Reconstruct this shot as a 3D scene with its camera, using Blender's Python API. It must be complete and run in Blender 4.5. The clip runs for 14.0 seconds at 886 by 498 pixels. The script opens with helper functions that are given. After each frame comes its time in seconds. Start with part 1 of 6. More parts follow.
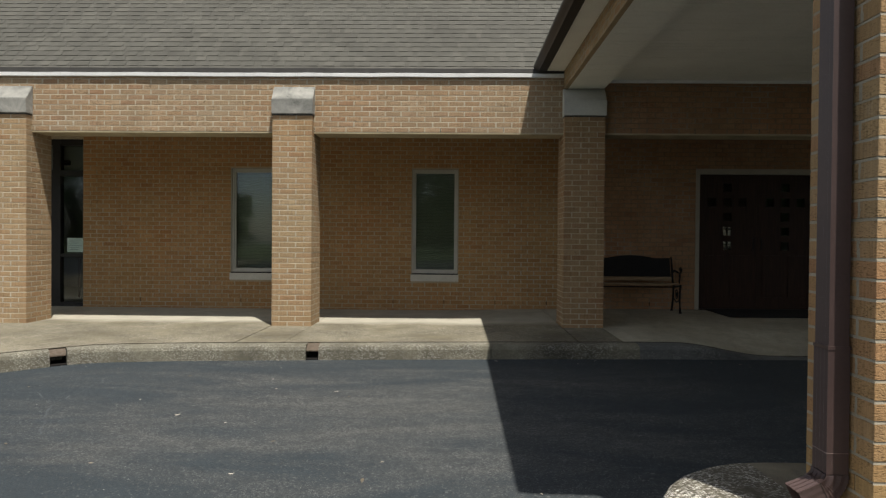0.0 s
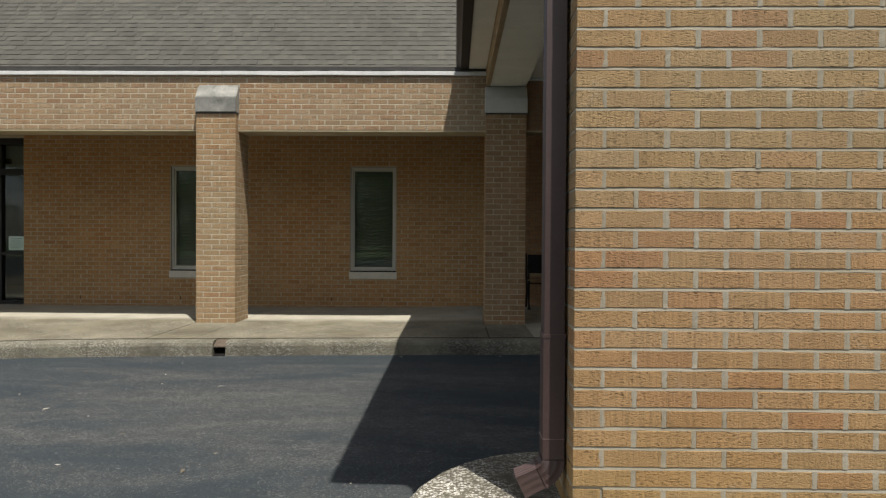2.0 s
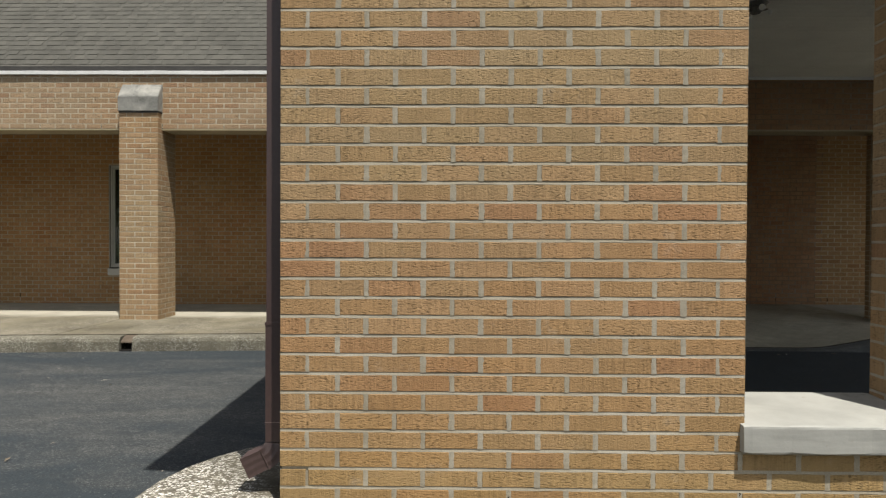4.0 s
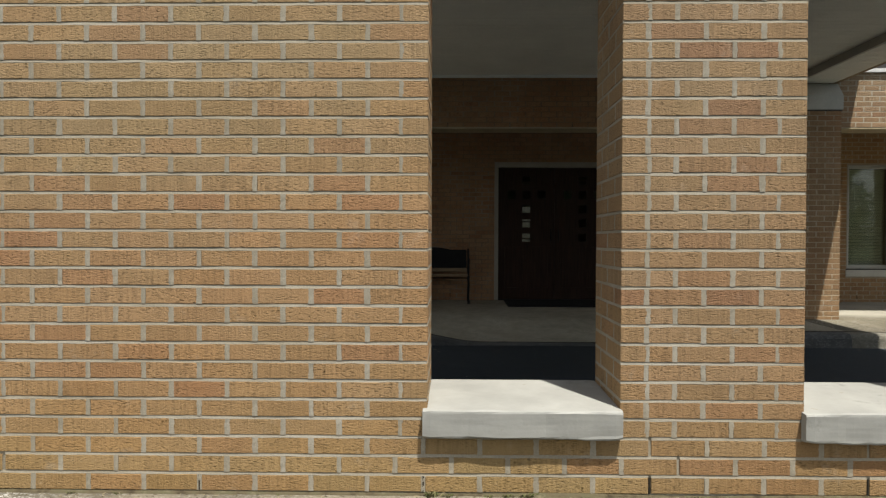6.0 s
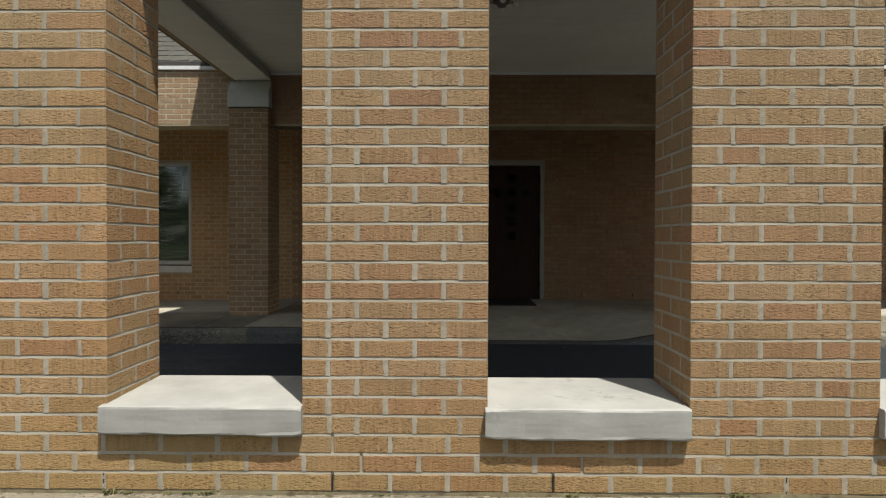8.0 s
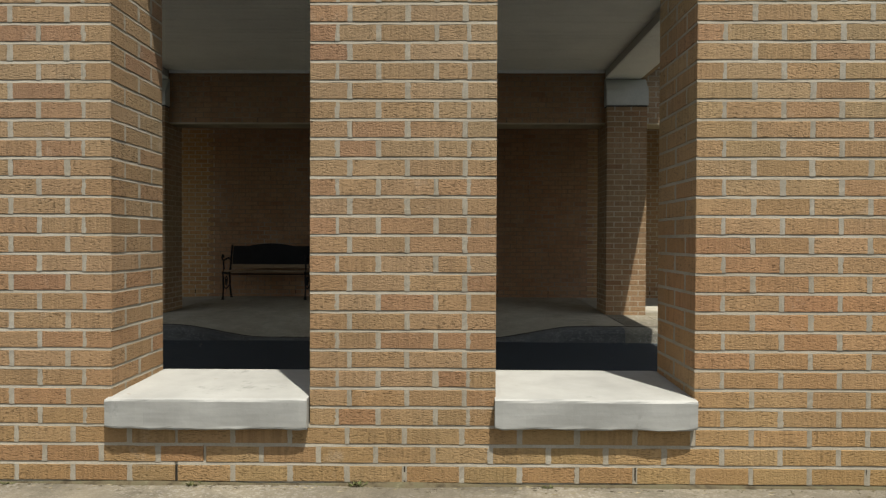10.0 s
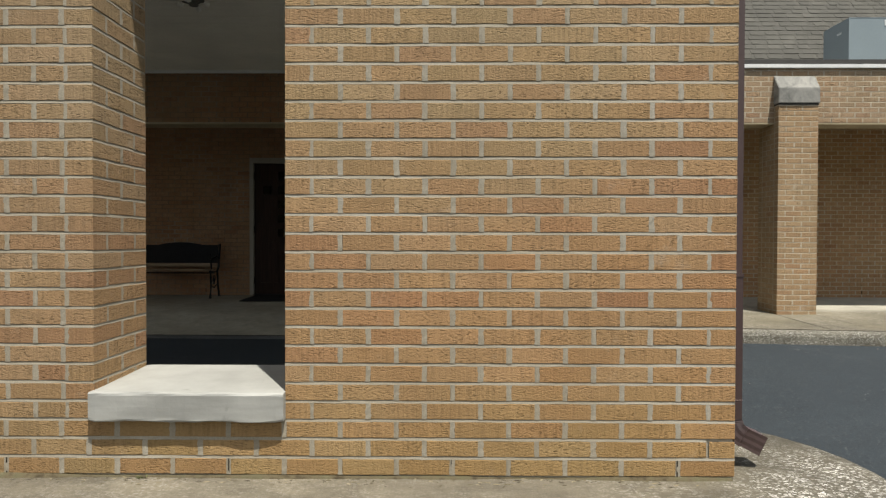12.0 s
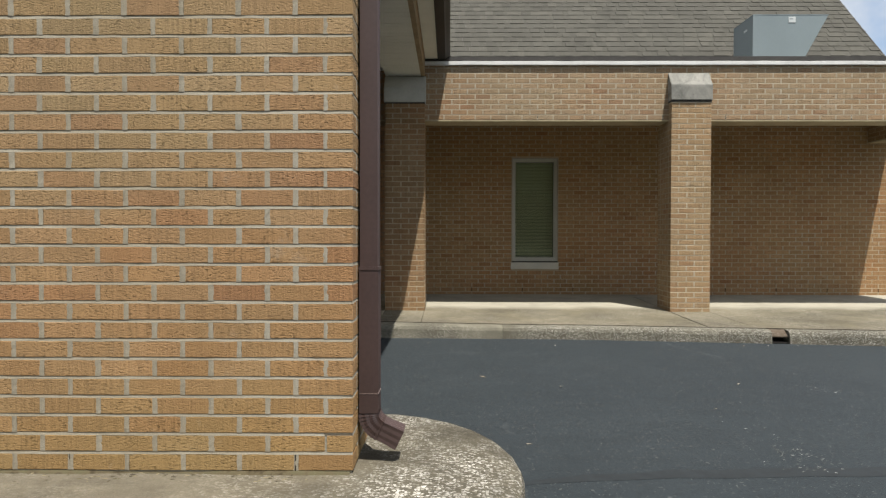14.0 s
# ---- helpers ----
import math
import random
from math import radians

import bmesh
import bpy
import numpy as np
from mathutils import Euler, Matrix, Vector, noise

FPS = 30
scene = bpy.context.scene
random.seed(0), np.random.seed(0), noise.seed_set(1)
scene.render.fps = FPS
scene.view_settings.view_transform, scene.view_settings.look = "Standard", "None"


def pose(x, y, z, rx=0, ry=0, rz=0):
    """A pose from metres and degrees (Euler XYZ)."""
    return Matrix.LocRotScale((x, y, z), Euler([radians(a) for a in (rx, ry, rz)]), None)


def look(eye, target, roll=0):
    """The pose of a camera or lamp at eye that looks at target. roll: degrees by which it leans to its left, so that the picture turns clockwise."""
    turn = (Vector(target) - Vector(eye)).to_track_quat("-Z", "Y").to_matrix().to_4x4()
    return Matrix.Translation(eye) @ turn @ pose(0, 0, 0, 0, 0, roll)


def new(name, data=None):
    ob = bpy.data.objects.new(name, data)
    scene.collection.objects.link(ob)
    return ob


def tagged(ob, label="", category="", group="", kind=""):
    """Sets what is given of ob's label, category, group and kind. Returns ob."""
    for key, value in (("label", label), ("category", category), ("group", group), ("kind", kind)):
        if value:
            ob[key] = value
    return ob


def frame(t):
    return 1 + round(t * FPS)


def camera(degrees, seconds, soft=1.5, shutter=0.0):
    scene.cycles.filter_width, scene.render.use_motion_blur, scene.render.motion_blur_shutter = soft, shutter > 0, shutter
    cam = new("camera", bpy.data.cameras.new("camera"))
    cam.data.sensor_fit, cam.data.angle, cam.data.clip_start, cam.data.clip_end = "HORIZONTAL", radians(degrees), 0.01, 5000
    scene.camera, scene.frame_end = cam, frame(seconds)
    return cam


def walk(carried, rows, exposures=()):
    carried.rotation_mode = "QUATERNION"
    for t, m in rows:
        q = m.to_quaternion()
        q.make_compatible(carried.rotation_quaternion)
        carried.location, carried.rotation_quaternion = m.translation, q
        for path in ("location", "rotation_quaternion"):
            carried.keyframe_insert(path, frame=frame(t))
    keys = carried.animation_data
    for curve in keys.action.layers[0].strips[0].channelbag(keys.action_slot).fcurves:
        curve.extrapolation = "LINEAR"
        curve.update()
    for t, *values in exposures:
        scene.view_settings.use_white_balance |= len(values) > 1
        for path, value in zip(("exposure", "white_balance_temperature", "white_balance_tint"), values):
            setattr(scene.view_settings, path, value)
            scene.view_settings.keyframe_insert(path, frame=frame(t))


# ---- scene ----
cam = camera(70.19, 14.0, soft=1.3)
# seconds, eye x, y, z, yaw, pitch, roll
ROWS = [
    (0.0, -1.397, -2.114, 0.957, 1.086, -0.654, -0.478),
    (0.5, -1.136, -2.111, 0.951, 1.052, -0.679, -0.463),
    (1.0, -0.881, -2.103, 0.944, 1.038, -0.684, -0.434),
    (1.5, -0.645, -2.119, 0.936, 1.055, -0.699, -0.401),
    (2.0, -0.406, -2.144, 0.933, 1.098, -0.705, -0.374),
    (2.5, -0.171, -2.174, 0.928, 1.073, -0.725, -0.326),
    (3.0, 0.074, -2.195, 0.923, 1.033, -0.738, -0.285),
    (3.2, 0.181, -2.202, 0.920, 1.023, -0.739, -0.284),
    (5.3, 1.336, -2.260, 0.889, 0.968, -0.771, -0.230),
    (5.5, 1.448, -2.264, 0.885, 0.953, -0.767, -0.224),
    (6.0, 1.732, -2.262, 0.876, 0.926, -0.763, -0.206),
    (6.5, 2.015, -2.247, 0.871, 0.893, -0.829, -0.174),
    (7.0, 2.289, -2.235, 0.864, 0.847, -0.858, -0.178),
    (7.2, 2.402, -2.229, 0.863, 0.832, -0.848, -0.183),
    (9.3, 3.682, -2.187, 0.833, 0.799, -0.721, -0.145),
    (9.5, 3.825, -2.195, 0.831, 0.794, -0.734, -0.155),
    (10.0, 4.191, -2.219, 0.829, 0.744, -0.773, -0.213),
    (10.5, 4.562, -2.236, 0.830, 0.717, -0.798, -0.196),
    (11.0, 4.931, -2.252, 0.829, 0.697, -0.816, -0.161),
    (11.5, 5.293, -2.264, 0.828, 0.669, -0.852, -0.134),
    (12.0, 5.643, -2.269, 0.827, 0.639, -0.846, -0.171),
    (12.5, 5.987, -2.272, 0.823, 0.624, -0.878, -0.157),
    (13.0, 6.331, -2.267, 0.817, 0.620, -0.890, -0.144),
    (13.5, 6.671, -2.254, 0.815, 0.612, -0.887, -0.125),
    (14.0, 7.015, -2.242, 0.807, 0.599, -0.911, -0.113),
]
walk(cam, [(t, pose(x, y, z, 90 + pitch, roll, yaw)) for t, x, y, z, yaw, pitch, roll in ROWS],
     exposures=[(0.0, 0.68), (3.2, 0.68), (6.5, 0.73), (14.0, 0.73)])

# ---- world, sun ----
SUN = Vector((-0.184, 0.325, -1.0))
world = bpy.data.worlds.new("sky")
scene.world = world
world.use_nodes = True
wn = world.node_tree
sky = wn.nodes.new("ShaderNodeTexSky")
sky.sky_type = "NISHITA"
sky.sun_disc = False
sky.sun_elevation = radians(70)
sky.sun_rotation = radians(148.5)
sky.air_density, sky.dust_density, sky.ozone_density = 1.0, 1.2, 1.0
geo = wn.nodes.new("ShaderNodeTexCoord")
puff = wn.nodes.new("ShaderNodeTexNoise")
puff.inputs["Scale"].default_value, puff.inputs["Detail"].default_value, puff.inputs["Roughness"].default_value = 2.6, 6, 0.6
band = wn.nodes.new("ShaderNodeValToRGB")
band.color_ramp.elements[0].position, band.color_ramp.elements[1].position = 0.37, 0.62
cloud = wn.nodes.new("ShaderNodeMix")
cloud.data_type = "RGBA"
cloud.inputs[7].default_value = (5.8, 5.75, 5.5, 1)
wn.links.new(geo.outputs["Generated"], puff.inputs["Vector"])
wn.links.new(puff.outputs[0], band.inputs[0])
wn.links.new(band.outputs[0], cloud.inputs[0])
wn.links.new(sky.outputs[0], cloud.inputs[6])
wn.links.new(cloud.outputs[2], wn.nodes["Background"].inputs["Color"])
wn.nodes["Background"].inputs["Strength"].default_value = 0.098
sun = new("sun", bpy.data.lights.new("sun", "SUN"))
sun.matrix_world = look((0, 0, 20), Vector((0, 0, 20)) + SUN)
sun.data.energy, sun.data.angle, sun.data.color = 4.55, radians(0.53), (1.0, 0.95, 0.87)
scene.view_settings.exposure = 0.73

# ---- materials ----


class Mat:
    """A node material with a few short ways to build it."""

    def __init__(self, name, rough=0.8, metal=0.0, spec=0.4):
        self.m = bpy.data.materials.new(name)
        self.m.use_nodes = True
        self.t = self.m.node_tree
        self.b = self.t.nodes["Principled BSDF"]
        self.b.inputs["Roughness"].default_value = rough
        self.b.inputs["Metallic"].default_value = metal
        self.b.inputs["Specular IOR Level"].default_value = spec
        self.pos = self.t.nodes.new("ShaderNodeNewGeometry")

    def put(self, socket, value):
        if isinstance(value, bpy.types.NodeSocket):
            self.t.links.new(value, socket)
        else:
            socket.default_value = value

    def place(self, sx=1, sy=1, sz=1):
        n = self.t.nodes.new("ShaderNodeVectorMath")
        n.operation = "MULTIPLY"
        self.put(n.inputs[0], self.pos.outputs["Position"])
        n.inputs[1].default_value = (sx, sy, sz)
        return n.outputs[0]

    def noise(self, scale, detail=3, rough=0.55, vec=None, warp=0.0):
        n = self.t.nodes.new("ShaderNodeTexNoise")
        self.put(n.inputs["Vector"], vec or self.place())
        n.inputs["Scale"].default_value = scale
        n.inputs["Detail"].default_value = detail
        n.inputs["Roughness"].default_value = rough
        n.inputs["Distortion"].default_value = warp
        return n.outputs[0]

    def cells(self, scale, feature="F1", out="Distance", vec=None, rand=1.0):
        n = self.t.nodes.new("ShaderNodeTexVoronoi")
        n.feature = feature
        self.put(n.inputs["Vector"], vec or self.place())
        n.inputs["Scale"].default_value = scale
        n.inputs["Randomness"].default_value = rand
        return n.outputs[out]

    def ramp(self, fac, stops, mode="LINEAR"):
        n = self.t.nodes.new("ShaderNodeValToRGB")
        n.color_ramp.interpolation = mode
        e = n.color_ramp.elements
        while len(e) < len(stops):
            e.new(0.5)
        for k, (p, c) in zip(e, stops):
            k.position = p
            k.color = (*c, 1) if isinstance(c, tuple) else (c, c, c, 1)
        self.put(n.inputs[0], fac)
        return n.outputs[0]

    def mix(self, fac, a, b, mode="MIX"):
        n = self.t.nodes.new("ShaderNodeMix")
        n.data_type, n.blend_type = "RGBA", mode
        self.put(n.inputs[0], fac)
        for s, v in ((n.inputs[6], a), (n.inputs[7], b)):
            self.put(s, (*v, 1) if isinstance(v, tuple) else v)
        return n.outputs[2]

    def calc(self, op, a, b=0.0):
        n = self.t.nodes.new("ShaderNodeMath")
        n.operation = op
        self.put(n.inputs[0], a)
        self.put(n.inputs[1], b)
        return n.outputs[0]

    def random(self, island):
        if island:
            return self.pos.outputs["Random Per Island"]
        return self.t.nodes.new("ShaderNodeObjectInfo").outputs["Random"]

    def bump(self, height, strength=0.4, depth=0.004):
        n = self.t.nodes.new("ShaderNodeBump")
        n.inputs["Strength"].default_value = strength
        n.inputs["Distance"].default_value = depth
        self.put(n.inputs["Height"], height)
        self.put(self.b.inputs["Normal"], n.outputs[0])

    def colour(self, value):
        self.put(self.b.inputs["Base Color"], (*value, 1) if isinstance(value, tuple) else value)
        return self


def brick_material(name, island, stops, chalky=0.35, zoned=False):
    m = Mat(name, 0.9, spec=0.2)
    r = m.random(island)
    r2 = m.calc("FRACT", m.calc("MULTIPLY", r, 17.3))
    r3 = m.calc("FRACT", m.calc("MULTIPLY", r, 41.7))
    c = m.ramp(r, stops)
    c = m.mix(1.0, c, m.ramp(r2, [(0.0, 0.90), (0.5, 1.0), (1.0, 1.07)]), "MULTIPLY")
    tone = m.noise(3.5, 3)
    c = m.mix(0.4, c, m.ramp(tone, [(0.3, 0.78), (0.7, 1.10)]), "MULTIPLY")
    batch = m.noise(0.8, 3, 0.6)
    c = m.mix(1.0, c, m.ramp(batch, [(0.34, (1.03, 0.955, 0.90)), (0.52, (1.0, 1.0, 1.0)), (0.68, (0.96, 1.0, 1.0))]), "MULTIPLY")
    if zoned:
        # the tone shifts with height, and the middle piers are darker
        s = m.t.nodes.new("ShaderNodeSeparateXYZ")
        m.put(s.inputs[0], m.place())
        level = m.calc("ADD", m.calc("MULTIPLY", s.outputs[2], 0.4), m.calc("MULTIPLY", m.noise(1.7, 3), 0.16))
        c = m.mix(1.0, c, m.ramp(level, [(0.08, (0.98, 0.97, 0.84)), (0.22, (1.03, 0.955, 0.90)), (0.42, (1.03, 0.95, 0.93)), (0.56, (1.0, 1.0, 1.0)), (0.85, (1.0, 1.02, 1.05))]), "MULTIPLY")
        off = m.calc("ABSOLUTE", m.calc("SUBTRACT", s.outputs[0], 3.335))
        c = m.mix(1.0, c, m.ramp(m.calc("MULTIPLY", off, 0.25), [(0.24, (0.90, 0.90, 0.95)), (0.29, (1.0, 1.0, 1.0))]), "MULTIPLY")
    # drag marks of the cutting wire, stronger on some bricks
    drag = m.noise(1.0, 3, vec=m.place(95, 95, 5), warp=0.3)
    c = m.mix(m.calc("ADD", m.calc("MULTIPLY", r3, 0.45), 0.12), c, m.ramp(drag, [(0.33, 0.62), (0.55, 1.0), (0.7, 1.12)]), "MULTIPLY")
    # short torn pits in clusters, many on some bricks and few on others
    grain = m.noise(1.0, 2, 0.5, vec=m.place(58, 58, 260), warp=0.35)
    pits = m.ramp(grain, [(0.34, 0.30), (0.47, 1.0)])
    where = m.calc("MULTIPLY", m.ramp(m.noise(13, 3), [(0.34, 0.15), (0.52, 1.0)]), m.ramp(r2, [(0.1, 0.35), (0.7, 1.0)]))
    deep = m.mix(where, (1.0, 1.0, 1.0), pits)
    c = m.mix(0.62, c, deep, "MULTIPLY")
    # pale flecks put into the colour for grit catching the sun
    glint = m.ramp(m.noise(190, 2), [(0.62, 0.0), (0.74, 1.0)])
    c = m.mix(m.calc("MULTIPLY", glint, 0.25), c, (0.50, 0.42, 0.28))
    chalk = m.ramp(m.noise(6.0, 5, 0.7), [(0.60, 0.0), (0.78, 1.0)])
    c = m.mix(m.calc("MULTIPLY", chalk, chalky), c, (0.42, 0.37, 0.29))
    m.colour(c)
    m.bump(m.calc("ADD", m.calc("MULTIPLY", deep, 1.6), m.calc("ADD", m.calc("MULTIPLY", drag, 0.8), m.calc("MULTIPLY", m.noise(130, 3), 0.9))), 0.8, 0.004)
    return m.m


def plain(name, c, rough=0.7, metal=0.0, var=0.12, scale=4.0, bump=0.15, spec=0.4, fine=60):
    m = Mat(name, rough, metal, spec)
    big = m.ramp(m.noise(scale, 4), [(0.3, 1 - var), (0.7, 1 + var)])
    small = m.ramp(m.noise(fine, 2), [(0.3, 1 - var * 0.7), (0.7, 1 + var * 0.7)])
    m.colour(m.mix(1.0, m.mix(1.0, c, big, "MULTIPLY"), small, "MULTIPLY"))
    if bump:
        m.bump(m.noise(fine * 1.5, 3), bump, 0.002)
    return m.m


def mortar_material(name, dark, light):
    m = Mat(name, 0.95, spec=0.2)
    c = m.ramp(m.noise(5, 4), [(0.3, dark), (0.7, light)])
    smear = m.ramp(m.noise(1.3, 5, 0.65), [(0.46, 0.0), (0.68, 1.0)])
    c = m.mix(m.calc("MULTIPLY", smear, 0.38), c, (0.42, 0.40, 0.345))
    m.colour(m.mix(0.4, c, m.ramp(m.noise(170, 2), [(0.3, 0.6), (0.7, 1.1)]), "MULTIPLY"))
    m.bump(m.noise(220, 2), 0.5, 0.002)
    return m.m


def concrete_material(name, light, dark, pebbles=0.0, island=False, dry=None, size=75):
    m = Mat(name, 0.92, spec=0.25)
    c = m.ramp(m.noise(1.1, 5, 0.62), [(0.32, dark), (0.66, light)])
    c = m.mix(0.5, c, m.ramp(m.noise(9, 4, 0.6), [(0.3, 0.72), (0.65, 1.08)]), "MULTIPLY")
    c = m.mix(0.5, c, m.ramp(m.noise(140, 2), [(0.3, 0.7), (0.7, 1.15)]), "MULTIPLY")
    h = m.noise(120, 3)
    spots = m.ramp(m.noise(3.2, 6, 0.72), [(0.56, 0.0), (0.66, 1.0)])
    c = m.mix(m.calc("MULTIPLY", spots, 0.45), c, m.mix(1.0, c, (0.55, 0.53, 0.50), "MULTIPLY"))
    kept = None
    if dry:
        # rain never reached the concrete that far under the roof
        sy = m.t.nodes.new("ShaderNodeSeparateXYZ")
        m.put(sy.inputs[0], m.pos.outputs["Position"])
        kept = m.ramp(m.calc("ADD", m.calc("MULTIPLY", sy.outputs[1], 0.1), m.calc("MULTIPLY", m.noise(1.3, 4), 0.05)), [(0.632, 0.0), (0.665, 1.0)])
        c = m.mix(kept, c, dry)
    if pebbles:
        grown = m.place(0.62, 1.0, 1.0)
        stone = m.cells(size, out="Color", vec=grown)
        edge = m.cells(size, "DISTANCE_TO_EDGE", vec=grown)
        sep = m.t.nodes.new("ShaderNodeSeparateColor")
        m.put(sep.inputs[0], stone)
        tint = m.ramp(sep.outputs[0], [(0.0, (0.065, 0.06, 0.05)), (0.34, (0.13, 0.12, 0.095)), (0.46, (0.22, 0.205, 0.165)), (0.60, (0.48, 0.46, 0.40)), (1.0, (0.78, 0.76, 0.71))])
        show = m.calc("MULTIPLY", m.ramp(edge, [(0.06, 0.0), (0.14, 1.0)]), m.ramp(m.noise(1.6, 4, 0.6), [(0.36, 0.0), (0.54, 1.0)]))
        if kept is not None:
            show = m.calc("MULTIPLY", show, m.calc("SUBTRACT", 1.0, kept))
        if island:
            # the aggregate is worn bare towards the two ends
            sx = m.t.nodes.new("ShaderNodeSeparateXYZ")
            m.put(sx.inputs[0], m.pos.outputs["Position"])
            far = m.calc("ABSOLUTE", m.calc("SUBTRACT", sx.outputs[0], 3.335))
            far = m.calc("ADD", m.calc("MULTIPLY", far, 0.1), m.calc("MULTIPLY", m.noise(2.2, 4), 0.14))
            bare = m.ramp(far, [(0.355, 0.15), (0.415, 1.0)])
            # a smooth trowelled strip lies behind the wall
            smooth_y = m.ramp(m.calc("ADD", sx.outputs[1], m.calc("MULTIPLY", m.noise(5, 3), 0.10)), [(0.455, 0.0), (0.475, 1.0)])
            inside = m.calc("LESS_THAN", m.calc("ABSOLUTE", m.calc("SUBTRACT", sx.outputs[0], 3.32)), 3.35)
            strip = m.calc("MULTIPLY", smooth_y, inside)
            bare = m.calc("MULTIPLY", bare, m.calc("SUBTRACT", 1.0, strip))
            show = m.calc("MULTIPLY", show, bare)
            grime = m.ramp(m.calc("MULTIPLY", sx.outputs[0], 0.1), [(0.3, 0.0), (0.6, 1.0)])
            show = m.calc("MULTIPLY", show, m.calc("SUBTRACT", 1.0, m.calc("MULTIPLY", grime, m.ramp(m.noise(4.5, 5, 0.65), [(0.36, 0.85), (0.62, 0.15)]))))
            c = m.mix(m.calc("MULTIPLY", bare, 0.85), c, m.mix(1.0, c, (0.48, 0.49, 0.48), "MULTIPLY"))
        c = m.mix(m.calc("MULTIPLY", show, pebbles), c, tint)
        h = m.calc("ADD", h, m.calc("MULTIPLY", edge, 3.0))
    c = m.mix(0.6 if island else 0.3, c, m.ramp(m.noise(2.4, 5, 0.65, warp=0.6), [(0.36, 0.5), (0.58, 1.08)]), "MULTIPLY")
    m.colour(c)
    m.bump(h, 0.5, 0.004)
    return m.m


def asphalt_material():
    m = Mat("asphalt", 0.85, spec=0.3)
    c = m.ramp(m.noise(0.5, 5, 0.6), [(0.3, (0.0178, 0.0244, 0.0290)), (0.6, (0.0218, 0.0290, 0.0334)), (0.8, (0.0270, 0.0340, 0.0376))])
    c = m.mix(0.5, c, m.ramp(m.noise(1.0, 6, 0.7, vec=m.place(3, 7, 5)), [(0.3, 0.78), (0.7, 1.2)]), "MULTIPLY")
    c = m.mix(0.6, c, m.ramp(m.noise(260, 2), [(0.3, 0.6), (0.7, 1.3)]), "MULTIPLY")
    # the seal coat is worn off in broad streaks, where the stone shows
    sp = m.t.nodes.new("ShaderNodeSeparateXYZ")
    m.put(sp.inputs[0], m.place())
    dx = m.calc("MULTIPLY", m.calc("ADD", sp.outputs[0], 1.9), 0.34)
    dy = m.calc("MULTIPLY", m.calc("SUBTRACT", sp.outputs[1], 2.5), 0.62)
    near = m.calc("SUBTRACT", 1.0, m.calc("ADD", m.calc("MULTIPLY", dx, dx), m.calc("MULTIPLY", dy, dy)))
    streaks = m.noise(1.0, 7, 0.68, vec=m.place(0.5, 1.9, 1.0), warp=0.7)
    worn = m.ramp(m.calc("ADD", m.calc("MULTIPLY", near, 0.13), streaks), [(0.44, 0.02), (0.72, 1.0)])
    c = m.mix(m.calc("MULTIPLY", worn, 0.68), c, (0.047, 0.048, 0.045))
    sep = m.t.nodes.new("ShaderNodeSeparateColor")
    m.put(sep.inputs[0], m.cells(210, out="Color"))
    bare = m.calc("MULTIPLY", m.calc("ADD", worn, 0.05), m.ramp(m.noise(7, 5, 0.7), [(0.38, 0.25), (0.6, 1.0)]))
    stone = m.calc("GREATER_THAN", m.calc("ADD", sep.outputs[0], m.calc("MULTIPLY", bare, 0.42)), 1.0)
    c = m.mix(m.calc("MULTIPLY", stone, 0.55), c, m.mix(sep.outputs[1], (0.06, 0.062, 0.06), (0.20, 0.20, 0.187)))
    big = m.t.nodes.new("ShaderNodeSeparateColor")
    m.put(big.inputs[0], m.cells(95, out="Color", vec=m.place(0.8, 1.0, 1.0)))
    lump = m.calc("GREATER_THAN", m.calc("ADD", big.outputs[0], m.calc("MULTIPLY", bare, 0.15)), 1.0)
    c = m.mix(m.calc("MULTIPLY", lump, 0.42), c, m.mix(big.outputs[1], (0.035, 0.037, 0.036), (0.17, 0.17, 0.158)))
    pit = m.calc("LESS_THAN", big.outputs[2], 0.10)
    c = m.mix(m.calc("MULTIPLY", pit, 0.5), c, (0.009, 0.011, 0.013))
    bent = m.t.nodes.new("ShaderNodeVectorMath")
    bent.operation = "ADD"
    m.put(bent.inputs[0], m.place())
    wob = m.t.nodes.new("ShaderNodeTexNoise")
    wob.inputs["Scale"].default_value = 2.2
    wob.inputs["Detail"].default_value = 4
    m.put(wob.inputs["Vector"], m.place())
    small = m.t.nodes.new("ShaderNodeVectorMath")
    small.operation = "SCALE"
    m.put(small.inputs[0], wob.outputs["Color"])
    small.inputs["Scale"].default_value = 0.35
    m.put(bent.inputs[1], small.outputs[0])
    crack = m.ramp(m.cells(0.42, "DISTANCE_TO_EDGE", vec=bent.outputs[0]), [(0.002, 1.0), (0.006, 0.0)])
    gaps = m.ramp(m.noise(2.3, 3), [(0.56, 0.0), (0.66, 1.0)])
    c = m.mix(m.calc("MULTIPLY", m.calc("MULTIPLY", crack, gaps), 0.14), c, (0.16, 0.175, 0.18))
    m.colour(c)
    m.bump(m.calc("ADD", m.noise(150, 3), m.calc("MULTIPLY", stone, 0.4)), 0.8, 0.005)
    return m.m


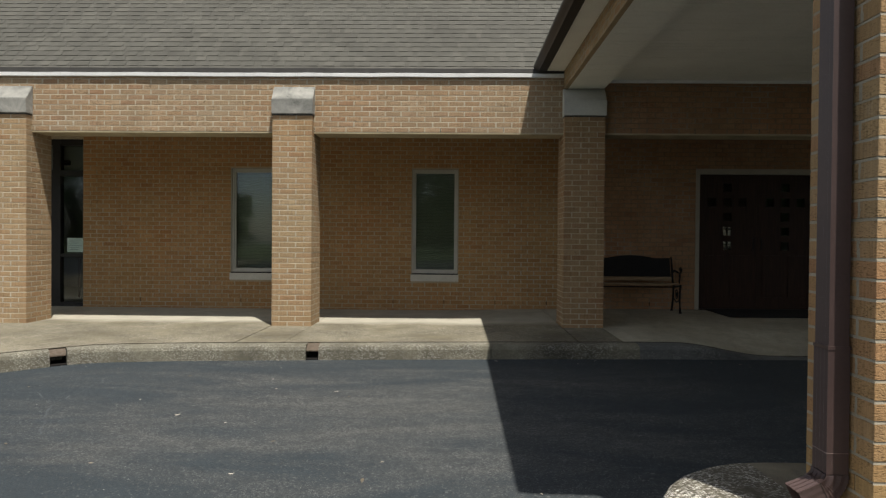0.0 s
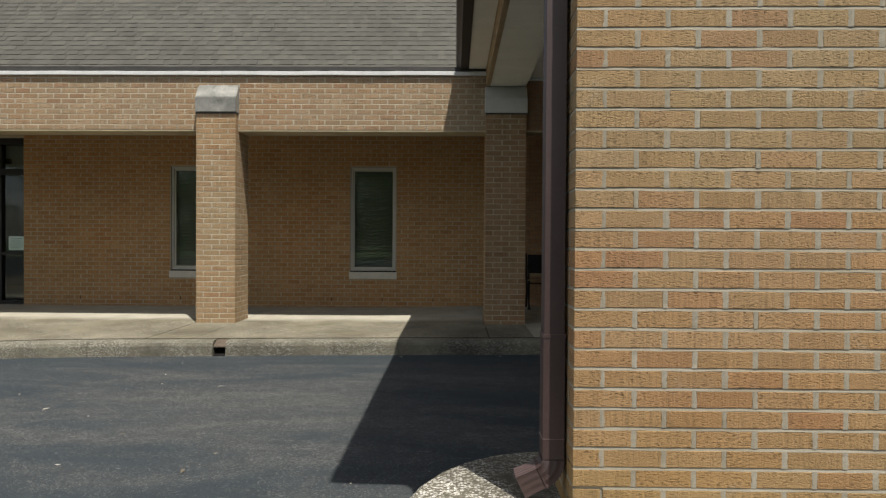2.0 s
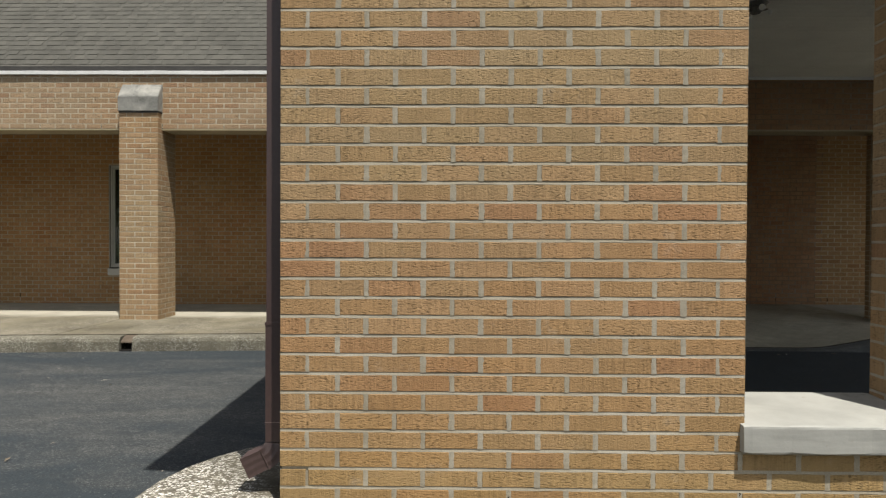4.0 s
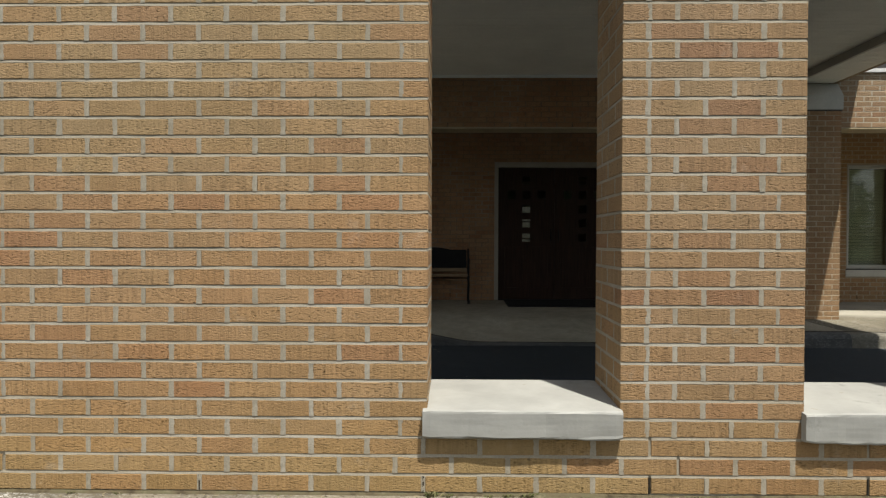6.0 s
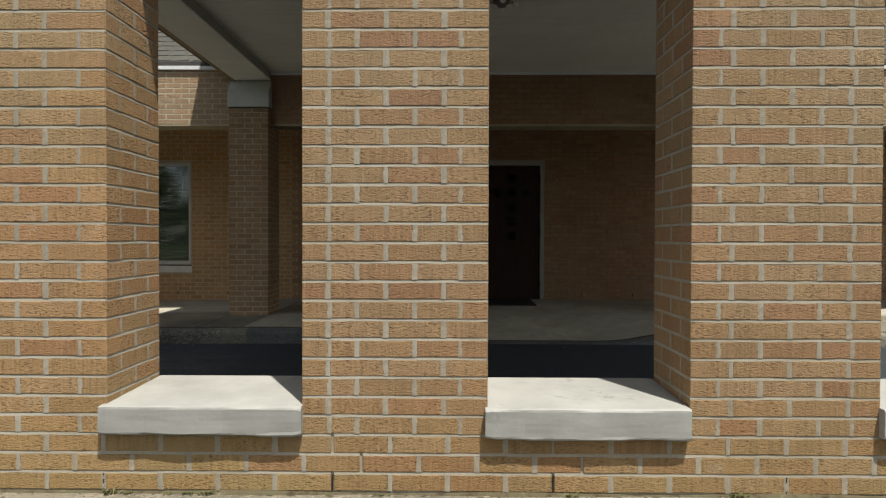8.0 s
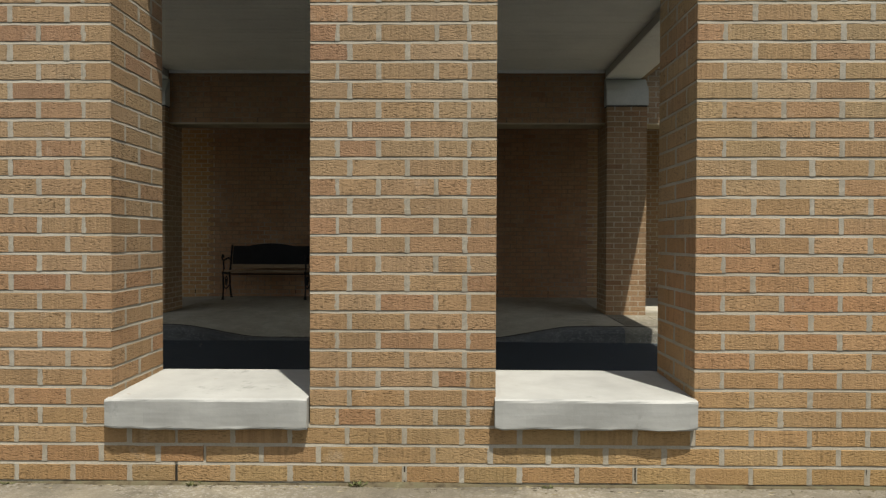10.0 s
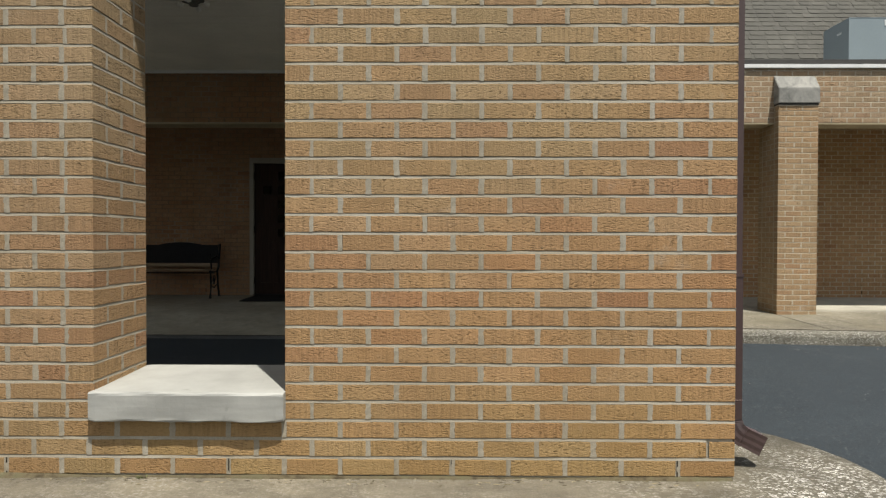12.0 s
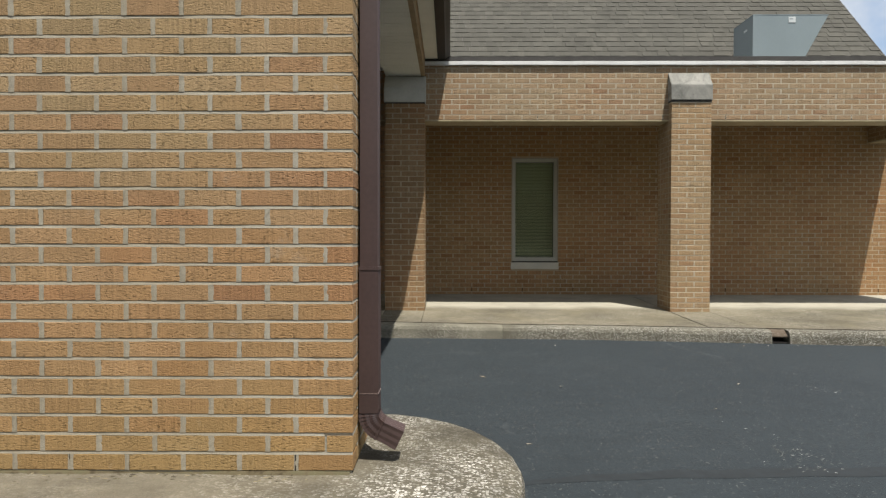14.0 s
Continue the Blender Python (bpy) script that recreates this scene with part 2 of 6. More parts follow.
def shingle_material(name, island):
    m = Mat(name, 0.95, spec=0.2)
    r = m.random(island)
    c = m.ramp(r, [(0.0, (0.065, 0.063, 0.054)), (0.4, (0.072, 0.070, 0.060)), (0.8, (0.076, 0.074, 0.063)), (1.0, (0.084, 0.081, 0.069))])
    c = m.mix(0.5, c, m.ramp(m.noise(1.6, 4), [(0.3, 0.75), (0.7, 1.15)]), "MULTIPLY")
    c = m.mix(0.7, c, m.ramp(m.noise(230, 2), [(0.3, 0.6), (0.7, 1.35)]), "MULTIPLY")
    m.colour(c)
    m.bump(m.noise(260, 2), 0.5, 0.003)
    return m.m


def wood_material(name, a, b, rough=0.5):
    m = Mat(name, rough, spec=0.4)
    g = m.noise(1.0, 4, vec=m.place(6, 60, 60), warp=0.5)
    c = m.ramp(g, [(0.3, a), (0.7, b)])
    m.colour(m.mix(0.4, c, m.ramp(m.noise(3, 3), [(0.3, 0.7), (0.7, 1.1)]), "MULTIPLY"))
    m.bump(g, 0.15, 0.002)
    return m.m


def door_wood():
    m = Mat("dark_door_wood", 0.5, spec=0.12)
    g = m.noise(1.0, 4, vec=m.place(55, 55, 3), warp=0.4)
    m.colour(m.ramp(g, [(0.3, (0.019, 0.0105, 0.0075)), (0.7, (0.036, 0.019, 0.0125))]))
    m.bump(g, 0.12, 0.002)
    return m.m


def glass_material(name, tint=(0.88, 0.92, 0.90)):
    """Flat window glass: clear, with a sheen that grows towards grazing angles."""
    m = Mat(name)
    t = m.t
    clear = t.nodes.new("ShaderNodeBsdfTransparent")
    clear.inputs["Color"].default_value = (*tint, 1)
    sheen = t.nodes.new("ShaderNodeBsdfGlossy")
    sheen.inputs["Roughness"].default_value = 0.015
    wave = t.nodes.new("ShaderNodeBump")
    wave.inputs["Strength"].default_value = 0.02
    wave.inputs["Distance"].default_value = 0.01
    m.put(wave.inputs["Height"], m.noise(1.3, 2))
    m.put(sheen.inputs["Normal"], wave.outputs[0])
    edge = t.nodes.new("ShaderNodeLayerWeight")
    edge.inputs["Blend"].default_value = 0.5
    gloss = m.calc("ADD", m.calc("MULTIPLY", m.calc("POWER", edge.outputs["Facing"], 5.0), 0.95), 0.042)
    both = t.nodes.new("ShaderNodeMixShader")
    m.put(both.inputs[0], gloss)
    m.put(both.inputs[1], clear.outputs[0])
    m.put(both.inputs[2], sheen.outputs[0])
    m.put(t.nodes["Material Output"].inputs["Surface"], both.outputs[0])
    return m.m


def stone_cap_material():
    m = Mat("precast_stone", 0.85, spec=0.25)
    c = m.ramp(m.noise(3.2, 5, 0.65, warp=0.8), [(0.30, (0.12, 0.12, 0.108)), (0.50, (0.225, 0.222, 0.20)), (0.72, (0.32, 0.31, 0.275))])
    c = m.mix(0.45, c, m.ramp(m.noise(24, 4), [(0.3, 0.7), (0.7, 1.1)]), "MULTIPLY")
    spots = m.ramp(m.cells(17), [(0.05, 0.45), (0.11, 1.0)])
    m.colour(m.mix(0.8, c, spots, "MULTIPLY"))
    m.bump(m.noise(70, 3), 0.3, 0.003)
    return m.m


def painted_sill_material():
    m = Mat("white_painted_sill", 0.6, spec=0.3)
    c = m.ramp(m.noise(3.0, 5, 0.6), [(0.3, (0.25, 0.25, 0.228)), (0.6, (0.325, 0.325, 0.297))])
    flake = m.ramp(m.noise(14, 5, 0.7), [(0.66, 0.0), (0.72, 1.0)])
    c = m.mix(m.calc("MULTIPLY", flake, 0.6), c, (0.22, 0.19, 0.14))
    soot = m.ramp(m.noise(5.5, 6, 0.75), [(0.60, 0.0), (0.68, 1.0)])
    c = m.mix(m.calc("MULTIPLY", soot, 0.45), c, (0.11, 0.115, 0.10))
    streak = m.ramp(m.noise(1.0, 3, vec=m.place(6, 6, 60)), [(0.35, 0.85), (0.65, 1.03)])
    m.colour(m.mix(0.6, c, streak, "MULTIPLY"))
    m.bump(m.noise(60, 4), 0.25, 0.003)
    return m.m


BUFF = [(0.0, (0.303, 0.211, 0.111)), (0.22, (0.318, 0.219, 0.111)), (0.45, (0.308, 0.203, 0.100)), (0.65, (0.330, 0.232, 0.125)), (0.80, (0.314, 0.203, 0.102)), (0.94, (0.310, 0.192, 0.099)), (1.0, (0.292, 0.174, 0.092))]
GREYED = [(0.00, (0.302, 0.216, 0.132)), (0.30, (0.335, 0.244, 0.152)), (0.55, (0.321, 0.218, 0.128)), (0.80, (0.344, 0.255, 0.163)), (1.00, (0.284, 0.179, 0.106))]
# column brick with the canopy's shade put into its colour
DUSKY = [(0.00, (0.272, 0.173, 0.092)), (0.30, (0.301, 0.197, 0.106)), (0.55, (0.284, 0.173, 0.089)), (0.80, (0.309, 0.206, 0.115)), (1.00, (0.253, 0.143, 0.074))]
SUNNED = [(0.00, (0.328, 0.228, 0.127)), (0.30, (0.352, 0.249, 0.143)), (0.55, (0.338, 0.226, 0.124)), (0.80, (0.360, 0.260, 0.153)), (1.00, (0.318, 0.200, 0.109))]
# same brick, darkened and reddened for the shade under the canopy
DEEPSHADE = [(0.0, (0.290, 0.168, 0.092)), (0.3, (0.318, 0.188, 0.104)), (0.55, (0.298, 0.166, 0.091)), (0.8, (0.326, 0.196, 0.111)), (1.0, (0.268, 0.146, 0.080))]
# two more mixes of it, the shaded walk's brown tone put into the colour
MID_MIX = [(0.0, (0.312, 0.187, 0.090)), (0.3, (0.340, 0.211, 0.104)), (0.55, (0.318, 0.184, 0.088)), (0.8, (0.348, 0.220, 0.112)), (1.0, (0.290, 0.158, 0.075))]
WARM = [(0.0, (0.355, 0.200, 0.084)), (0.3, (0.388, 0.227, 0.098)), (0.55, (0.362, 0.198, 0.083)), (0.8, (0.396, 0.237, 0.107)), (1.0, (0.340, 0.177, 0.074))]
BRICK = brick_material("buff_brick", False, BUFF, zoned=True)
BRICKS = brick_material("buff_brickwork", True, BUFF, zoned=True)
PALEBRICK = brick_material("weathered_brick", False, GREYED)
PALEBRICKS = brick_material("weathered_brickwork", True, GREYED)
WARMBRICK = brick_material("shade_warm_brick", False, WARM)
WARMBRICKS = brick_material("shade_warm_brickwork", True, WARM)
SHADEBRICKS = brick_material("deep_shade_brickwork", True, DEEPSHADE, 0.1)
MIDBRICKS = brick_material("shaded_walk_brickwork", True, MID_MIX)
SUNBRICK = brick_material("column_brick", False, SUNNED)
SUNBRICKS = brick_material("column_brickwork", True, SUNNED)
DUSKYBRICK = brick_material("shade_dusky_brick", False, DUSKY)
DUSKYBRICKS = brick_material("shade_dusky_brickwork", True, DUSKY)
MORTAR = mortar_material("mortar", (0.255, 0.224, 0.165), (0.33, 0.297, 0.228))
PALEMORTAR = mortar_material("pale_mortar", (0.350, 0.297, 0.210), (0.435, 0.378, 0.278))
SUNMORTAR = mortar_material("column_mortar", (0.355, 0.298, 0.208), (0.44, 0.378, 0.272))
WARMMORTAR = mortar_material("shade_warm_mortar", (0.335, 0.262, 0.17), (0.41, 0.33, 0.22))
SHADEMORTAR = mortar_material("deep_shade_mortar", (0.185, 0.125, 0.078), (0.235, 0.165, 0.105))
CONCRETE = concrete_material("pavement_concrete", (0.182, 0.162, 0.113), (0.10, 0.088, 0.06), 0.2, dry=(0.33, 0.31, 0.25), size=95)
PALESLAB = concrete_material("pale_slab_concrete", (0.355, 0.324, 0.248), (0.275, 0.248, 0.186), 0.1)
KERB = concrete_material("kerb_concrete", (0.15, 0.14, 0.106), (0.072, 0.067, 0.051), 0.38, size=125)
PEBBLE = concrete_material("pebble_concrete", (0.205, 0.18, 0.13), (0.115, 0.10, 0.073), 0.9, True, size=118)
# kerb concrete darkened to carry the canopy's shade in its colour
SHADEKERB = concrete_material("shade_kerb", (0.105, 0.107, 0.102), (0.055, 0.057, 0.057), 0.10)
OUTLET = concrete_material("stained_outlet", (0.12, 0.095, 0.07), (0.07, 0.052, 0.038), 0.05)
ASPHALT = asphalt_material()
SHINGLE = shingle_material("shingle", False)
SHINGLES = shingle_material("shingles", True)
CAP = stone_cap_material()
SILL = painted_sill_material()
WHITE = plain("white_metal", (0.72, 0.72, 0.70), 0.45, 0, 0.05, 3, 0.05)
DARKERVINYL = plain("darker_vinyl", (0.36, 0.34, 0.30), 0.6, 0, 0.06, 3, 0.05)
TRIM = plain("chalky_white_metal", (0.60, 0.60, 0.585), 0.6, 0, 0.10, 2.5, 0.1)
CREAM = plain("cream_vinyl", (0.84, 0.82, 0.735), 0.5, 0, 0.05, 2, 0.04)
BEIGE = plain("beige_lintel", (0.40, 0.335, 0.215), 0.7, 0, 0.15, 4, 0.1)
BROWN = plain("brown_metal", (0.052, 0.032, 0.029), 0.46, 0, 0.12, 3, 0.06, 0.5)
DARKEDGE = plain("dark_roof_edge", (0.045, 0.042, 0.038), 0.7, 0, 0.2, 5, 0.2)
ROOFMEMB = plain("roof_membrane", (0.16, 0.155, 0.145), 0.9, 0, 0.2, 1, 0.3)
BLACKMETAL = plain("black_iron", (0.010, 0.009, 0.009), 0.6, 0, 0.2, 8, 0.2, 0.15)
ALU = plain("dark_bronze_aluminium", (0.014, 0.0125, 0.011), 0.5, 0.0, 0.1, 5, 0.03, 0.25)
FRAME = plain("window_frame_paint", (0.38, 0.367, 0.32), 0.5, 0, 0.06, 4, 0.05)
SILLSTONE = plain("pale_sill_stone", (0.47, 0.45, 0.385), 0.8, 0, 0.08, 5, 0.15)
DOORFRAME = plain("door_frame_paint", (0.27, 0.245, 0.195), 0.55, 0, 0.08, 4, 0.06)
DOORWOOD = door_wood()
BENCHWOOD = wood_material("bench_wood", (0.17, 0.11, 0.06), (0.30, 0.21, 0.12))
GLASS = glass_material("window_glass")
BRONZEGLASS = glass_material("bronze_glass", (0.21, 0.205, 0.19))
BLIND = plain("blind_slat", (0.20, 0.215, 0.165), 0.55, 0, 0.05, 3, 0.03)
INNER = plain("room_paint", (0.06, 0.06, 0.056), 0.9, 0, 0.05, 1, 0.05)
RUBBER = plain("rubber_mat", (0.012, 0.012, 0.012), 0.95, 0, 0.2, 20, 0.5, 0.2)
BLOCK = plain("painted_block", (0.42, 0.415, 0.375), 0.8, 0, 0.08, 5, 0.2)
SMOOTHKERB = concrete_material("worn_kerb_concrete", (0.17, 0.158, 0.117), (0.055, 0.051, 0.038), 0.26, size=115)
LIGHTKERB = concrete_material("light_kerb_concrete", (0.20, 0.188, 0.146), (0.10, 0.093, 0.071), 0.24, size=122)
GREY = plain("grey_sheet_metal", (0.19, 0.232, 0.245), 0.45, 0.0, 0.05, 1.5, 0.03, 0.5)
PAPER = plain("paper", (0.75, 0.78, 0.76), 0.8, 0, 0.03, 4, 0.02)
# near-black that stands in for the shade inside holes and gaps
DARK = plain("hollow_shade", (0.012, 0.011, 0.010), 0.95, 0, 0.2, 20, 0.2, 0.1)
LEAF = Mat("leaf", 0.7, spec=0.2)
LEAF.colour(LEAF.ramp(LEAF.random(True), [(0.0, (0.035, 0.075, 0.018)), (0.5, (0.06, 0.115, 0.028)), (1.0, (0.10, 0.16, 0.045))]))
LEAF = LEAF.m
WEED = Mat("weed_leaf", 0.8, spec=0.15)
WEED.colour(WEED.ramp(WEED.random(True), [(0.0, (0.075, 0.085, 0.030)), (0.5, (0.13, 0.145, 0.055)), (0.8, (0.18, 0.17, 0.08)), (1.0, (0.25, 0.20, 0.12))]))
WEED = WEED.m
DRYLEAF = Mat("dry_leaf", 0.8, spec=0.2)
DRYLEAF.colour(DRYLEAF.ramp(DRYLEAF.random(True), [(0.0, (0.10, 0.08, 0.055)), (0.5, (0.24, 0.21, 0.165)), (1.0, (0.40, 0.38, 0.33))]))
DRYLEAF = DRYLEAF.m
BARK = plain("bark", (0.11, 0.085, 0.06), 0.95, 0, 0.3, 6, 0.6)
GRASS = plain("lawn", (0.05, 0.075, 0.028), 0.95, 0, 0.3, 0.8, 0.5)
BULB = plain("frosted_glass", (0.85, 0.84, 0.78), 0.3, 0, 0.02, 4, 0.0, 0.5)
TARSEAL = plain("sealed_crack", (0.0125, 0.0165, 0.0190), 0.8, 0, 0.2, 12, 0.2)
# dirt of the kerb joint, also the painted shade in the weep holes
DIRTSHADE = plain("joint_dirt", (0.035, 0.03, 0.022), 0.95, 0, 0.3, 12, 0.4, 0.1)
PALERIM = plain("pale_metal_rim", (0.20, 0.15, 0.135), 0.5, 0, 0.2, 30, 0.05)
TRANSOM = plain("transom_backing", (0.16, 0.165, 0.155), 0.8, 0, 0.06, 3, 0.05)
DEBRIS = Mat("debris", 0.9, spec=0.2)
DEBRIS.colour(DEBRIS.ramp(DEBRIS.random(True), [(0.0, (0.035, 0.028, 0.018)), (0.6, (0.10, 0.085, 0.05)), (1.0, (0.26, 0.22, 0.14))]))
DEBRIS = DEBRIS.m
OLIVE = plain("olive_blind_slat", (0.57, 0.54, 0.365), 0.55, 0, 0.05, 3, 0.03)
PLATE = plain("label_plate", (0.52, 0.55, 0.55), 0.6, 0, 0.05, 4, 0.02)
LAMPMETAL = plain("weathered_lamp_metal", (0.16, 0.15, 0.135), 0.45, 0.3, 0.15, 8, 0.1)
GUTTER = plain("gutter_metal", (0.026, 0.021, 0.018), 0.5, 0, 0.15, 4, 0.06)
LEDGE = plain("brown_ledge", (0.36, 0.265, 0.155), 0.85, 0, 0.15, 5, 0.2)
CHIP = Mat("bare_stone_chip", 0.9, spec=0.2)
CHIP.colour(CHIP.ramp(CHIP.random(True), [(0.0, (0.055, 0.06, 0.06)), (0.6, (0.10, 0.105, 0.10)), (1.0, (0.28, 0.28, 0.265))]))
CHIP = CHIP.m
CRACK = plain("dusty_crack", (0.047, 0.054, 0.058), 0.9, 0, 0.3, 9, 0.2)
MOSS = Mat("mossy_dirt", 0.95, spec=0.1)
MOSS.colour(MOSS.ramp(MOSS.noise(16, 4, 0.7), [(0.35, (0.045, 0.036, 0.022)), (0.5, (0.09, 0.075, 0.045)), (0.62, (0.085, 0.078, 0.045)), (0.75, (0.16, 0.14, 0.09))]))
MOSS.bump(MOSS.noise(180, 3), 0.8, 0.004)
MOSS = MOSS.m

# ---- building helpers ----
rng = random.Random(7)


def part(name, bm, material, parent=None, label=""):
    me = bpy.data.meshes.new(name)
    bm.normal_update()
    bm.to_mesh(me)
    bm.free()
    me.materials.append(material)
    ob = new(name, me)
    ob.parent = parent
    return tagged(ob, label)


def thing(name, label="", category="", group="", kind="", at=(0, 0, 0)):
    ob = new(name)
    ob.empty_display_size = 0.1
    ob.location = at
    return tagged(ob, label, category, group, kind)


def box(bm, x0, x1, y0, y1, z0, z1, bevel=0.0):
    m = Matrix.LocRotScale(((x0 + x1) / 2, (y0 + y1) / 2, (z0 + z1) / 2), None, (x1 - x0, y1 - y0, z1 - z0))
    v = bmesh.ops.create_cube(bm, size=1, matrix=m)["verts"]
    if bevel:
        e = {e for q in v for e in q.link_edges}
        bmesh.ops.bevel(bm, geom=list(e), offset=bevel, segments=2, affect="EDGES", profile=0.6)
    return bm


def boxes(*rows, bevel=0.0):
    bm = bmesh.new()
    for r in rows:
        box(bm, *r, bevel=bevel)
    return bm


def prism(bm, outline, axis, a, b):
    """Extrude a closed outline of 2D points along an axis from a to b."""
    def at(p, s):
        return {"x": (s, p[0], p[1]), "y": (p[0], s, p[1]), "z": (p[0], p[1], s)}[axis]
    lo = [bm.verts.new(at(p, a)) for p in outline]
    hi = [bm.verts.new(at(p, b)) for p in outline]
    n = len(outline)
    for i in range(n):
        bm.faces.new((lo[i], lo[(i + 1) % n], hi[(i + 1) % n], hi[i]))
    bm.faces.new(lo[::-1])
    bm.faces.new(hi)
    bmesh.ops.recalc_face_normals(bm, faces=bm.faces)
    return bm


def tube(bm, pts, radius, sides=8):
    """A round bar along a line of points."""
    rings = []
    for i, p in enumerate(pts):
        p = Vector(p)
        d = (Vector(pts[min(i + 1, len(pts) - 1)]) - Vector(pts[max(i - 1, 0)])).normalized()
        side = d.orthogonal().normalized()
        up = d.cross(side)
        r = radius[i] if isinstance(radius, (list, tuple)) else radius
        rings.append([bm.verts.new(p + r * (math.cos(a) * side + math.sin(a) * up)) for a in [2 * math.pi * k / sides for k in range(sides)]])
    for a, b in zip(rings, rings[1:]):
        # match the nearest start of the ring, so that the tube does not twist
        s = min(range(sides), key=lambda k: (a[0].co - b[k].co).length)
        b[:] = b[s:] + b[:s]
        for k in range(sides):
            bm.faces.new((a[k], a[(k + 1) % sides], b[(k + 1) % sides], b[k]))
    bm.faces.new(rings[0][::-1])
    bm.faces.new(rings[-1])
    bmesh.ops.recalc_face_normals(bm, faces=bm.faces)
    return bm


# ---- bricks ----
B, CO, JOINT, HEADJ, DEEP = 0.2032, 0.0677, 0.0105, 0.0150, 0.0920
TURN_OF = {"front": 0.0, "right": 90.0, "left": -90.0, "back": 180.0}
brick_meshes = {}


def brick_shape(length, height):
    l, h, c = length / 2, height / 2, 0.002
    v = [(-l + c, 0, -h + c), (l - c, 0, -h + c), (l - c, 0, h - c), (-l + c, 0, h - c)]
    for y in (c, DEEP):
        v += [(-l, y, -h), (l, y, -h), (l, y, h), (-l, y, h)]
    f = [(0, 1, 2, 3)]
    for s in (0, 4):
        for k in range(4):
            j = (k + 1) % 4
            f.append((s + k, s + 4 + k, s + 4 + j, s + j))
    return v, f


def brick_mesh(length, height, stuff):
    key = (round(length, 3), round(height, 3), stuff.name)
    if key not in brick_meshes:
        me = bpy.data.meshes.new("brick")
        v, f = brick_shape(key[0], key[1])
        me.from_pydata(v, [], f)
        me.materials.append(stuff)
        brick_meshes[key] = me
    return brick_meshes[key]


def pieces_of(a, b, course, phase):
    """The bricks of one course between a and b, on a running bond."""
    start = phase + (0.5 * B if course % 2 else 0.0)
    cuts = [start + k * B for k in range(math.ceil((a - start) / B) - 1, math.floor((b - start) / B) + 2)]
    cuts = [a] + [c for c in cuts if a + 0.078 < c < b - 0.078] + [b]
    out = []
    for i, (p, q) in enumerate(zip(cuts, cuts[1:])):
        out.append((p + (HEADJ / 2 if i else 0.0), q - (HEADJ / 2 if i < len(cuts) - 2 else 0.0)))
    return out


beds_now = []


def taken():
    """The joints laid since the last call."""
    out = list(beds_now)
    beds_now.clear()
    return out


def brick_row(face, plane, a, b, course, z0, phase, top=None, full=None):
    """Bricks of a course as (matrix, length, height)."""
    z = z0 + course * CO
    h = CO - JOINT if top is None else min(CO - JOINT, top - z)
    if h < 0.02 or b - a < 0.03:
        return []
    rows = []
    fa, fb = full or (a, b)
    mid = (fa + fb) / 2
    x, y = (mid, plane) if face in ("front", "back") else (plane, mid)
    beds_now.append(("bed", pose(x, y, z + h, 0, 0, TURN_OF[face]), fb - fa, 0))
    for edge, at in ((a - fa, a - 0.0049), (fb - b, b + 0.0049)):
        if edge > 0.05:
            x, y = (at, plane) if face in ("front", "back") else (plane, at)
            beds_now.append(("slot", pose(x, y, z + h / 2, 0, 0, TURN_OF[face]), 0.0125, h))
    cut = pieces_of(a, b, course, phase)
    for p, q in cut:
        u = (p + q) / 2
        push = rng.uniform(-0.0006, 0.0006)
        x, y = (u, plane) if face in ("front", "back") else (plane, u)
        m = pose(x, y, z + h / 2 + rng.uniform(-0.001, 0.001), rng.uniform(-0.2, 0.2), rng.uniform(-0.25, 0.25), TURN_OF[face] + rng.uniform(-0.15, 0.15))
        rows.append((m @ Matrix.Translation((0, push, 0)), q - p, h))
        if (q < b - 0.001) if face in ("front", "right") else (p > a + 0.001):
            beds_now.append(("head", pose(x, y, z + h / 2, 0, 0, TURN_OF[face]), q - p, h))
    return rows


